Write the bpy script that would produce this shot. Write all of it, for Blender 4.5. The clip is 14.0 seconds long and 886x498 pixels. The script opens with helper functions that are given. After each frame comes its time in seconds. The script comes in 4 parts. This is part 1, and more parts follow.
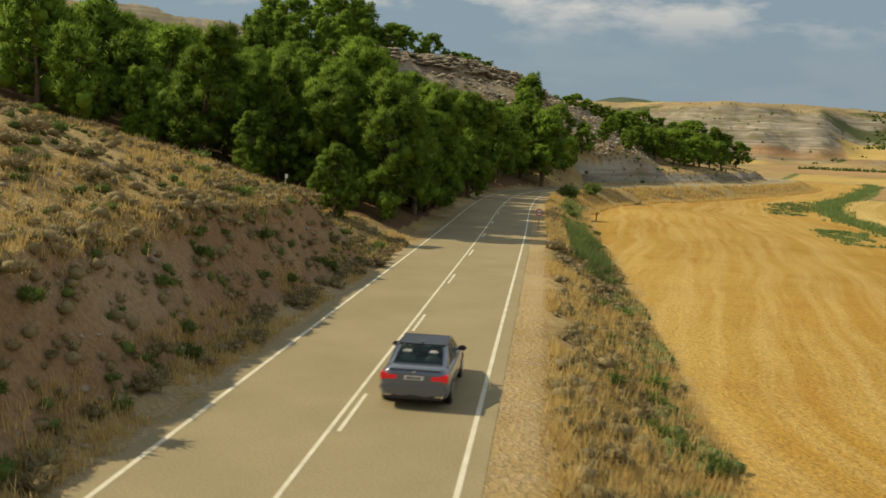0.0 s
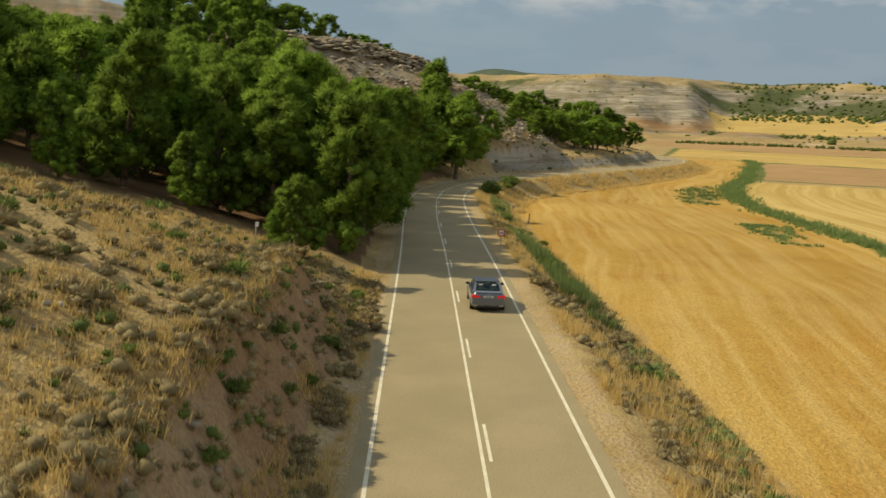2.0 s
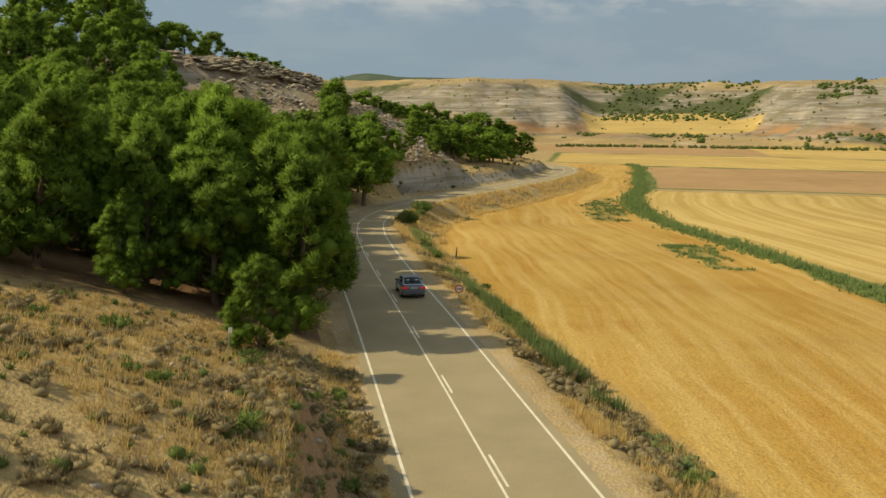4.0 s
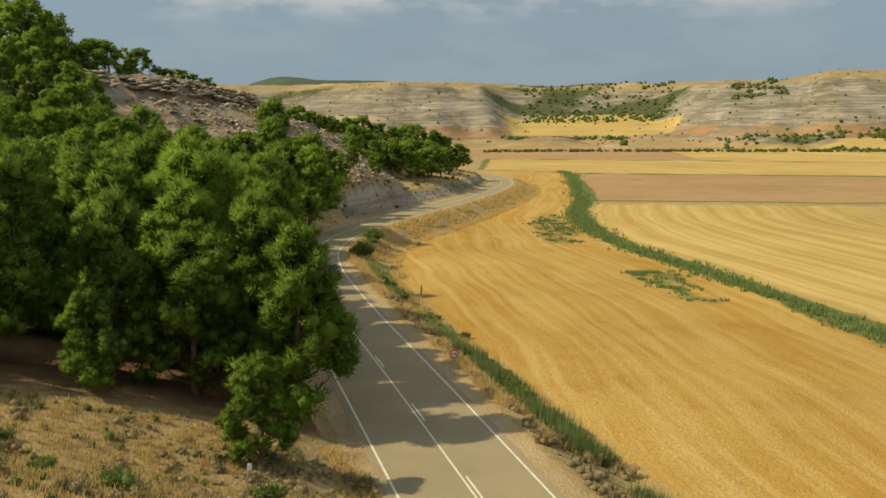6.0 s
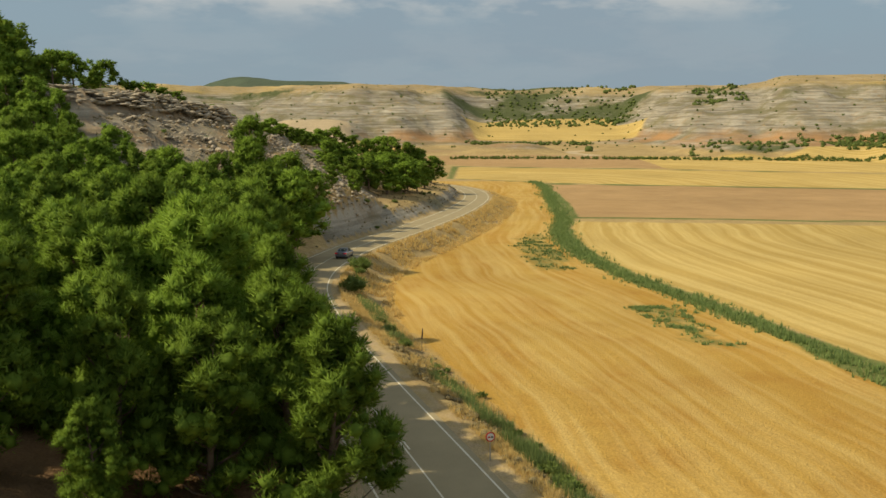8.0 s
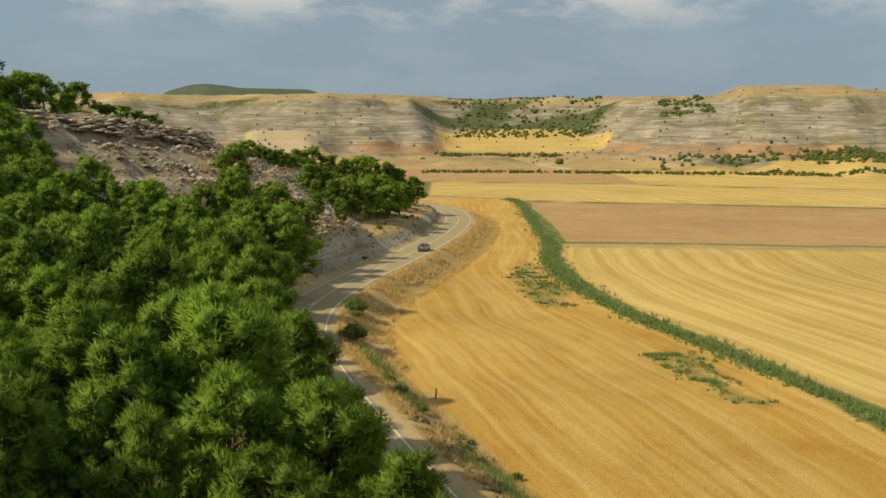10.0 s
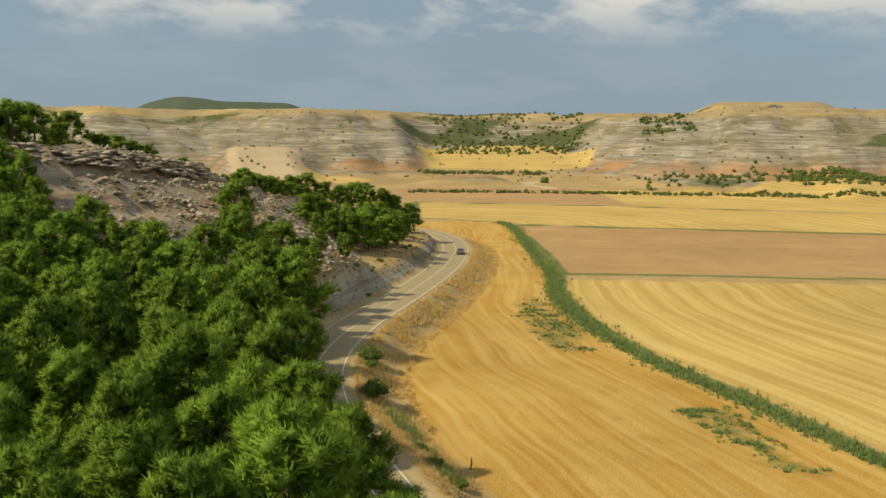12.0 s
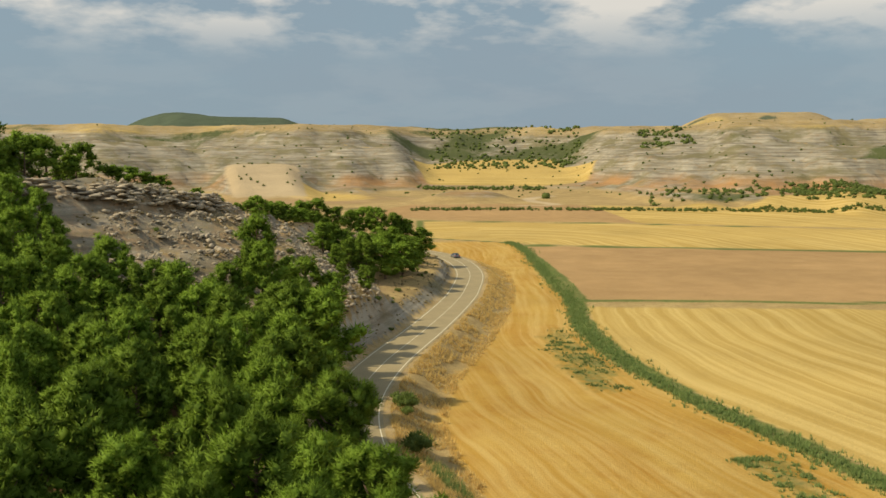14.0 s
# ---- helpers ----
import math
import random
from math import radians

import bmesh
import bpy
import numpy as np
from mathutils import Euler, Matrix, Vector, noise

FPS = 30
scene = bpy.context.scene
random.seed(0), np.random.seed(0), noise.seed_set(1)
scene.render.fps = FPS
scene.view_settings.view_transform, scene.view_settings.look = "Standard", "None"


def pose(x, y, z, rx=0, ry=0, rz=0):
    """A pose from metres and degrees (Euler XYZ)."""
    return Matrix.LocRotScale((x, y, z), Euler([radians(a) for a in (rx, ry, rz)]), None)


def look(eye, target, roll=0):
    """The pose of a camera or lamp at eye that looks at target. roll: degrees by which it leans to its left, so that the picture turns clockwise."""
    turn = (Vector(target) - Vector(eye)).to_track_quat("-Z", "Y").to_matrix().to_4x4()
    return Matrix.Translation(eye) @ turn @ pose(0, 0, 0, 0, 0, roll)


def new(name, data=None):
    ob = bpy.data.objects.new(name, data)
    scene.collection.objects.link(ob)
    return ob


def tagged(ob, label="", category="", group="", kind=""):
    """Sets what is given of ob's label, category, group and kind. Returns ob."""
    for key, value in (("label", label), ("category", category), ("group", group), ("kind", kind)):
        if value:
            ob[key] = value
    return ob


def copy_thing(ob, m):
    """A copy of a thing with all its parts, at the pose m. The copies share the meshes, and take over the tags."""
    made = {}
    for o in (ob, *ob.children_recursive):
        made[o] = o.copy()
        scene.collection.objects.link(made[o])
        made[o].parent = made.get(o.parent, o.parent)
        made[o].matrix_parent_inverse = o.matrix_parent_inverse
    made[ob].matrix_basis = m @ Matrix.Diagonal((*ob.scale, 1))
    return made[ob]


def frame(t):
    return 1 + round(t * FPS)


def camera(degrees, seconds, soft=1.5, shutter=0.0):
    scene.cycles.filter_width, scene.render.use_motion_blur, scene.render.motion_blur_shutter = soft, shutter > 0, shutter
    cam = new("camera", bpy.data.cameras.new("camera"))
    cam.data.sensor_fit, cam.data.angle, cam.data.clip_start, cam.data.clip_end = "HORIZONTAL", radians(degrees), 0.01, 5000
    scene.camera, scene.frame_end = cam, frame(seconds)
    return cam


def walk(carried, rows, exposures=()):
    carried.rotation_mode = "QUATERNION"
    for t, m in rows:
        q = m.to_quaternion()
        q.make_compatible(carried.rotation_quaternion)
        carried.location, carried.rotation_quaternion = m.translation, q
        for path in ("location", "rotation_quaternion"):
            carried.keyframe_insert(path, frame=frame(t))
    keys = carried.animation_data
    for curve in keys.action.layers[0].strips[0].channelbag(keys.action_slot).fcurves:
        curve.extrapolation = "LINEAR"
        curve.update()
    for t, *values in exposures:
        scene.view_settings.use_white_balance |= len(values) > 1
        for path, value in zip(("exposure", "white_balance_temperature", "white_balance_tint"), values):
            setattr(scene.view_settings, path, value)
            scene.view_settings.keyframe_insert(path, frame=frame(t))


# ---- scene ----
cam = camera(50.6, 14.0, 1.5, 0.4)
PATH = [
    (0, (4.869, -5.478, 6.99), (4.659, -3.501, 6.767), 2.6),
    (0.5, (3.006, -3.694, 7.975), (2.816, -1.721, 7.71), 2.6),
    (1, (1.211, -1.908, 8.71), (1.067, 0.066, 8.424), 2.6),
    (1.5, (-0.467, -0.33, 9.414), (-0.526, 1.649, 9.129), 2.4),
    (2, (-2.203, 1.408, 10.197), (-2.148, 3.389, 9.925), 2.1),
    (2.5, (-3.75, 3.083, 10.959), (-3.605, 5.06, 10.694), 1.8),
    (3, (-5.167, 4.794, 11.79), (-4.957, 6.765, 11.528), 1.2),
    (3.5, (-6.36, 6.472, 12.548), (-6.102, 8.438, 12.288), 0.9),
    (4, (-7.55, 8.38, 13.35), (-7.236, 10.338, 13.091), 0.5),
    (6.5, (-12.005, 16.984, 17.588), (-11.503, 18.903, 17.333), -0.3),
    (7, (-12.703, 19.029, 18.423), (-12.181, 20.942, 18.169), -0.2),
    (9.5, (-16.184, 29.586, 23.026), (-15.562, 31.47, 22.775), 0.2),
    (10, (-16.935, 31.675, 23.949), (-16.297, 33.555, 23.709), 0.2),
    (10.5, (-17.717, 33.597, 24.864), (-17.067, 35.474, 24.633), 0.3),
    (11, (-18.524, 35.426, 25.816), (-17.863, 37.3, 25.592), 0.3),
    (11.5, (-19.327, 37.4, 26.678), (-18.654, 39.271, 26.46), 0.4),
    (12, (-20.18, 39.34, 27.602), (-19.495, 41.207, 27.39), 0.5),
    (12.5, (-20.982, 41.129, 28.494), (-20.288, 42.993, 28.288), 0.4),
    (13, (-21.917, 42.827, 29.322), (-21.22, 44.691, 29.123), 0.2),
    (13.5, (-22.675, 44.412, 29.954), (-21.977, 46.277, 29.762), 0.1),
    (14, (-23.479, 45.922, 30.668), (-22.782, 47.787, 30.482), -0.0),
]
walk(cam, [(t, look(eye, target, roll)) for t, eye, target, roll in PATH], [(0, -0.12), (2, -0.07), (6.5, -0.02), (14, 0.02)])

# ---------------------------------------------------------------- world, sun, exposure
SUN_AZ, SUN_EL = radians(-84), radians(43)   # from the left of the road
to_sun = Vector((math.sin(SUN_AZ) * math.cos(SUN_EL), math.cos(SUN_AZ) * math.cos(SUN_EL), math.sin(SUN_EL)))
sun = new("sun", bpy.data.lights.new("sun", "SUN"))
sun.data.energy, sun.data.angle, sun.data.color = 4.6, radians(0.6), (1.0, 0.855, 0.57)
sun.matrix_world = look((-300, 0, 300), Vector((-300, 0, 300)) - to_sun)


def nodes_of(tree):
    """A short way to add nodes: add(kind, inputs..., **settings)."""
    def add(kind, *inputs, **settings):
        n = tree.nodes.new("ShaderNode" + kind)
        for key, value in settings.items():
            if key == "operation":
                n.operation = value
            elif key == "blend_type":
                n.blend_type = value
            elif key == "data_type":
                n.data_type = value
            elif key == "attribute_name":
                n.attribute_name = value
        for slot, value in inputs:
            socket = n.inputs[slot]
            if isinstance(value, bpy.types.NodeSocket):
                tree.links.new(value, socket)
            else:
                socket.default_value = value
        return n
    return add


def sky_world():
    world = bpy.data.worlds.new("sky")
    scene.world = world
    world.use_nodes = True
    t = world.node_tree
    t.nodes.clear()
    add = nodes_of(t)
    sky = add("TexSky")
    sky.sky_type, sky.sun_disc = "NISHITA", False
    sky.sun_elevation, sky.sun_rotation = SUN_EL, SUN_AZ
    sky.air_density, sky.dust_density, sky.ozone_density = 1.2, 2.0, 2.0
    # a hazy summer sky: blue-grey veil with drifting cumulus, thicker overhead
    at = add("TexCoord").outputs["Generated"]
    sep = add("SeparateXYZ", ("Vector", at))
    up = add("Math", (0, sep.outputs["Z"]), (1, 0.22), operation="ADD").outputs[0]
    up = add("Math", (0, up), (1, 0.03), operation="MAXIMUM").outputs[0]
    px = add("Math", (0, sep.outputs["X"]), (1, up), operation="DIVIDE").outputs[0]
    py = add("Math", (0, sep.outputs["Y"]), (1, up), operation="DIVIDE").outputs[0]
    plane = add("Mapping", ("Rotation", (0, 0, radians(-7))), ("Vector", add("CombineXYZ", ("X", px), ("Y", py), ("Z", 3.7)).outputs[0])).outputs[0]
    n1 = add("TexNoise", ("Vector", plane), ("Scale", 2.3), ("Detail", 9.0), ("Roughness", 0.56)).outputs["Fac"]
    puff = add("MapRange", (0, n1), (1, 0.47), (2, 0.60), (3, 0.0), (4, 0.95)).outputs[0]
    high = add("MapRange", (0, sep.outputs["Z"]), (1, 0.105), (2, 0.155), (3, 0.06), (4, 1.0)).outputs[0]
    puff = add("Math", (0, puff), (1, high), operation="MULTIPLY").outputs[0]
    n2 = add("TexNoise", ("Vector", plane), ("Scale", 0.9), ("Detail", 5.0), ("Roughness", 0.6)).outputs["Fac"]
    veil = add("MapRange", (0, n2), (1, 0.40), (2, 0.70), (3, 0.0), (4, 0.45)).outputs[0]
    blue = add("Mix", (0, 0.88), (6, sky.outputs[0]), (7, (3.2, 4.3, 5.05, 1)), data_type="RGBA").outputs[2]
    grey = add("Mix", (0, veil), (6, blue), (7, (3.3, 3.9, 4.5, 1)), data_type="RGBA").outputs[2]
    full = add("Mix", (0, puff), (6, grey), (7, (8.6, 8.2, 7.4, 1)), data_type="RGBA").outputs[2]
    back = add("Background", ("Color", full), ("Strength", 0.085))
    t.links.new(back.outputs[0], add("OutputWorld").inputs["Surface"])


sky_world()


# ---------------------------------------------------------------- materials
def shader(name, rough=0.9, spec=0.25):
    m = bpy.data.materials.new(name)
    m.use_nodes = True
    t = m.node_tree
    b = t.nodes["Principled BSDF"]
    b.inputs["Roughness"].default_value = rough
    b.inputs["Specular IOR Level"].default_value = spec
    return m, t, b, nodes_of(t)


def mixc(add, fac, a, b, blend="MIX"):
    return add("Mix", (0, fac), (6, a), (7, b), data_type="RGBA", blend_type=blend).outputs[2]


def rgba(c):
    return (c[0], c[1], c[2], 1.0)


def ranged(add, value, lo, hi, a=0.0, b=1.0):
    return add("MapRange", (0, value), (1, lo), (2, hi), (3, a), (4, b)).outputs[0]


def noisy(name, a, b, scale, rough=0.9, bump=0.0, fine=None, spec=0.25, metal=0.0, vary=0.0):
    """A surface of two colours in patches, with a finer grain and relief."""
    m, t, bs, add = shader(name, rough, spec)
    at = add("TexCoord").outputs["Object"]
    big = add("TexNoise", ("Vector", at), ("Scale", scale), ("Detail", 6.0), ("Roughness", 0.6)).outputs["Fac"]
    col = mixc(add, ranged(add, big, 0.35, 0.65), rgba(a), rgba(b))
    small = add("TexNoise", ("Vector", at), ("Scale", fine or scale * 9), ("Detail", 4.0)).outputs["Fac"]
    col = mixc(add, 0.5, col, add("CombineColor", (0, ranged(add, small, 0.2, 0.8, 0.55, 1.25)), (1, ranged(add, small, 0.2, 0.8, 0.55, 1.25)), (2, ranged(add, small, 0.2, 0.8, 0.55, 1.25))).outputs[0], "MULTIPLY")
    if vary:
        rnd = add("ObjectInfo").outputs["Random"]
        k = ranged(add, rnd, 0, 1, 1 - vary, 1 + vary)
        col = mixc(add, 1.0, col, add("CombineColor", (0, k), (1, k), (2, k)).outputs[0], "MULTIPLY")
    t.links.new(col, bs.inputs["Base Color"])
    bs.inputs["Metallic"].default_value = metal
    if bump:
        bp = add("Bump", ("Strength", bump), ("Distance", 0.1), ("Height", small))
        t.links.new(bp.outputs[0], bs.inputs["Normal"])
    return m


def ground_material():
    """Soil and dry grass, with crops, earth, rock and green growth where the zones say so."""
    m, t, bs, add = shader("ground", 0.95, 0.1)
    at = add("TexCoord").outputs["Object"]
    za = add("Attribute", attribute_name="zone_a")
    zb = add("Attribute", attribute_name="zone_b")
    sa, sb = add("SeparateColor", (0, za.outputs["Color"])), add("SeparateColor", (0, zb.outputs["Color"]))
    stubble, green, plough, rock = sa.outputs[0], sa.outputs[1], sa.outputs[2], za.outputs["Alpha"]
    pale, straw, earth, litter = sb.outputs[0], sb.outputs[1], sb.outputs[2], zb.outputs["Alpha"]

    def tex(scale, detail=5.0, rough=0.6, vec=None):
        return add("TexNoise", ("Vector", vec or at), ("Scale", scale), ("Detail", detail), ("Roughness", rough)).outputs["Fac"]

    n_big, n_mid, n_small, n_fine = tex(0.02), tex(0.13), tex(0.9), tex(6.0, 3.0)
    # dry hillside
    base = mixc(add, ranged(add, n_mid, 0.35, 0.65), (0.33, 0.24, 0.11, 1), (0.45, 0.335, 0.15, 1))
    base = mixc(add, ranged(add, n_small, 0.48, 0.68), base, (0.30, 0.205, 0.095, 1))
    # golden stubble, combed in the long direction of the field
    furrow = add("Attribute", attribute_name="furrow").outputs["Vector"]
    bend = add("Mix", (0, 0.85), (6, add("VectorMath", (0, add("TexNoise", ("Vector", at), ("Scale", 0.03), ("Detail", 2.0)).outputs["Color"]), (1, (5.0, 5.0, 0.0)), operation="MULTIPLY").outputs[0]), (7, furrow), data_type="RGBA", blend_type="ADD").outputs[2]

    def rowed(across, lengthwise):
        return add("Mapping", ("Vector", bend), ("Scale", (across, lengthwise, 0.0))).outputs[0]
    comb = tex(1.0, 4.0, 0.6, rowed(0.9, 0.03))
    comb2 = tex(1.0, 4.0, 0.6, rowed(0.13, 0.012))
    gold = mixc(add, ranged(add, comb2, 0.35, 0.65), (0.41, 0.235, 0.043, 1), (0.49, 0.325, 0.085, 1))
    gold = mixc(add, ranged(add, n_mid, 0.46, 0.7, 0, 0.75), gold, (0.37, 0.19, 0.035, 1))
    gold = mixc(add, ranged(add, comb, 0.42, 0.66, 0, 0.75), gold, (0.55, 0.39, 0.14, 1))
    rows = tex(1.0, 4.0, 0.6, rowed(0.42, 0.006))
    fair = mixc(add, ranged(add, rows, 0.42, 0.6), (0.44, 0.305, 0.09, 1), (0.56, 0.415, 0.155, 1))
    brown = mixc(add, ranged(add, n_mid, 0.3, 0.7), (0.35, 0.225, 0.105, 1), (0.42, 0.275, 0.13, 1))
    leaf = mixc(add, ranged(add, n_small, 0.35, 0.65), (0.075, 0.12, 0.03, 1), (0.17, 0.19, 0.055, 1))
    layers = tex(1.0, 6.0, 0.65, add("Mapping", ("Vector", at), ("Scale", (0.022, 0.022, 0.55))).outputs[0])
    stone = mixc(add, ranged(add, layers, 0.38, 0.62), (0.17, 0.15, 0.11, 1), (0.40, 0.365, 0.295, 1))
    stone = mixc(add, ranged(add, n_mid, 0.5, 0.7, 0, 0.6), stone, (0.29, 0.20, 0.10, 1))
    hgt = add("SeparateXYZ", ("Vector", at)).outputs["Z"]
    stone = mixc(add, ranged(add, tex(0.022, 8.0, 0.7), 0.48, 0.60, 0, 0.85), stone, (0.18, 0.16, 0.085, 1))
    far_off = ranged(add, add("VectorMath", (0, at), operation="LENGTH").outputs["Value"], 520, 620)
    ochre = add("Math", (0, ranged(add, hgt, 5, 10)), (1, ranged(add, hgt, 14, 22, 1, 0)), operation="MULTIPLY").outputs[0]
    ochre = add("Math", (0, ochre), (1, far_off), operation="MULTIPLY").outputs[0]
    ochre = add("Math", (0, ochre), (1, ranged(add, tex(0.012), 0.40, 0.56, 0, 0.85)), operation="MULTIPLY").outputs[0]
    stone = mixc(add, ochre, stone, (0.40, 0.22, 0.09, 1))
    hazy_wood = add("Math", (0, ranged(add, hgt, 92, 108)), (1, far_off), operation="MULTIPLY").outputs[0]
    leaf = mixc(add, ranged(add, n_mid, 0.45, 0.65, 0, 0.6), leaf, (0.21, 0.20, 0.075, 1))
    leaf = mixc(add, far_off, leaf, (0.085, 0.10, 0.04, 1))
    # high far woods: forest green, lightened towards blue with distance haze in the colour
    leaf = mixc(add, hazy_wood, leaf, (0.075, 0.10, 0.065, 1))
    loam = mixc(add, ranged(add, n_small, 0.3, 0.7), (0.27, 0.165, 0.085, 1), (0.37, 0.25, 0.14, 1))
    loam = mixc(add, ranged(add, n_mid, 0.52, 0.66, 0, 0.6), loam, (0.42, 0.31, 0.19, 1))
    dust = mixc(add, n_small, (0.42, 0.325, 0.20, 1), (0.50, 0.40, 0.26, 1))
    duff = mixc(add, n_small, (0.13, 0.075, 0.04, 1), (0.24, 0.15, 0.08, 1))

    def over(col, mask, what, soft=0.22):
        e = add("Math", (0, n_small), (1, n_mid), operation="ADD").outputs[0]
        e = add("Math", (0, e), (1, 1.0), operation="SUBTRACT").outputs[0]
        e = add("Math", (0, e), (1, 0.9), operation="MULTIPLY").outputs[0]
        e = add("Math", (0, e), (1, mask), operation="ADD").outputs[0]
        gate = add("Math", (0, mask), (1, 12.0), operation="MULTIPLY").outputs[0]
        gate = add("Math", (0, gate), (1, 1.0), operation="MINIMUM").outputs[0]
        f = ranged(add, e, 0.5 - soft, 0.5 + soft)
        f = add("Math", (0, f), (1, gate), operation="MULTIPLY").outputs[0]
        return mixc(add, f, col, what)
    col = base
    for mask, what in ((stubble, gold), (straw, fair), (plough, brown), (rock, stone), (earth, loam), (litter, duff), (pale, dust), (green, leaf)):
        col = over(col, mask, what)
    k = ranged(add, n_fine, 0.25, 0.75, 0.72, 1.2)
    kk = ranged(add, n_big, 0.3, 0.7, 0.86, 1.12)
    k = add("Math", (0, k), (1, kk), operation="MULTIPLY").outputs[0]
    col = mixc(add, 1.0, col, add("CombineColor", (0, k), (1, k), (2, k)).outputs[0], "MULTIPLY")
    t.links.new(col, bs.inputs["Base Color"])
    hsum = add("Math", (0, n_fine), (1, n_small), operation="ADD").outputs[0]
    bp = add("Bump", ("Strength", 0.6), ("Distance", 0.25), ("Height", hsum))
    crag = add("Math", (0, rock), (1, far_off), operation="MULTIPLY").outputs[0]
    broad = add("Bump", ("Strength", crag), ("Distance", 2.2), ("Height", tex(0.07, 7.0, 0.65)), ("Normal", bp.outputs[0]))
    t.links.new(broad.outputs[0], bs.inputs["Normal"])
    return m


def foliage(name, a, b, through_light=0.25):
    m, t, bs, add = shader(name, 0.75, 0.2)
    isle = add("NewGeometry").outputs["Random Per Island"]
    rnd = add("ObjectInfo").outputs["Random"]
    at = add("TexCoord").outputs["Object"]
    patch = add("TexNoise", ("Vector", at), ("Scale", 0.7), ("Detail", 3.0)).outputs["Fac"]
    f = add("Math", (0, isle), (1, ranged(add, patch, 0.3, 0.7)), operation="ADD").outputs[0]
    f = add("Math", (0, f), (1, 0.5), operation="MULTIPLY").outputs[0]
    col = mixc(add, f, rgba(a), rgba(b))
    k = ranged(add, rnd, 0, 1, 0.8, 1.2)
    col = mixc(add, 1.0, col, add("CombineColor", (0, k), (1, k), (2, k)).outputs[0], "MULTIPLY")
    t.links.new(col, bs.inputs["Base Color"])
    tr = add("BsdfTranslucent", ("Color", col))
    mx = add("MixShader", (0, through_light), (1, bs.outputs[0]), (2, tr.outputs[0]))
    t.links.new(mx.outputs[0], t.nodes["Material Output"].inputs["Surface"])
    return m


M_GROUND = ground_material()
M_ROAD = noisy("worn_asphalt", (0.285, 0.235, 0.135), (0.335, 0.275, 0.16), 0.25, 0.85, 0.15, 14.0)
M_PAINT = noisy("road_paint", (0.60, 0.55, 0.42), (0.74, 0.69, 0.55), 1.2, 0.7, 0.0, 20.0)
M_BARK = noisy("bark", (0.13, 0.09, 0.06), (0.23, 0.17, 0.12), 2.0, 0.95, 0.4, 20.0)
M_PINE = foliage("pine_needles", (0.098, 0.178, 0.018), (0.275, 0.410, 0.052), 0.42)
M_SHRUB = foliage("shrub_leaves", (0.085, 0.13, 0.03), (0.22, 0.28, 0.07), 0.35)
M_REED = foliage("green_reeds", (0.13, 0.20, 0.06), (0.27, 0.34, 0.12), 0.4)
M_GREY = foliage("grey_thyme", (0.18, 0.145, 0.075), (0.35, 0.285, 0.14), 0.2)
M_STONE = noisy("limestone", (0.30, 0.25, 0.18), (0.46, 0.40, 0.31), 0.6, 0.95, 0.4, 6.0)
M_DRY = foliage("dry_grass", (0.46, 0.33, 0.12), (0.68, 0.52, 0.22), 0.45)


# ---------------------------------------------------------------- the lie of the land
def lattice(ix, iy, seed):
    v = np.sin(ix * 127.1 + iy * 311.7 + seed * 74.7) * 43758.5453
    return v - np.floor(v)


def value_noise(x, y, seed=0):
    ix, iy = np.floor(x), np.floor(y)
    fx, fy = x - ix, y - iy
    fx, fy = fx * fx * (3 - 2 * fx), fy * fy * (3 - 2 * fy)
    a, b = lattice(ix, iy, seed), lattice(ix + 1, iy, seed)
    c, d = lattice(ix, iy + 1, seed), lattice(ix + 1, iy + 1, seed)
    return (a * (1 - fx) + b * fx) * (1 - fy) + (c * (1 - fx) + d * fx) * fy


def fbm(x, y, seed=0, octaves=4):
    out, amp, total = 0.0, 1.0, 0.0
    for k in range(octaves):
        out, total = out + amp * value_noise(x * 2 ** k + 17.3 * k, y * 2 ** k - 9.1 * k, seed + k), total + amp
        amp *= 0.5
    return out / total - 0.5


def step(a, b, v):
    u = np.clip((v - a) / (b - a), 0, 1)
    return u * u * (3 - 2 * u)


def spline(points, n=14):
    """A smooth line through the points (Catmull-Rom)."""
    p = np.array([points[0], *points, points[-1]], float)
    out = []
    for i in range(1, len(p) - 2):
        for u in np.linspace(0, 1, n, endpoint=False):
            a, b, c, d = p[i - 1:i + 3]
            out.append(0.5 * (2 * b + (c - a) * u + (2 * a - 5 * b + 4 * c - d) * u ** 2 + (3 * b - a - 3 * c + d) * u ** 3))
    out.append(p[-2])
    return np.array(out)


ROAD = spline([(0, -70), (0, -20), (0, 30), (0, 70), (-0.2, 95), (-0.1, 112), (0.4, 127), (2.2, 143), (7.2, 160.5), (17, 180.5),
               (31, 203), (41, 219.5), (50, 235), (58.5, 251), (73, 283), (81.5, 313), (83, 336), (78, 362), (64, 395), (38, 430), (-10, 470)], 7)
CUM = np.concatenate([[0], np.cumsum(np.hypot(*np.diff(ROAD, axis=0).T))]) - 70.0


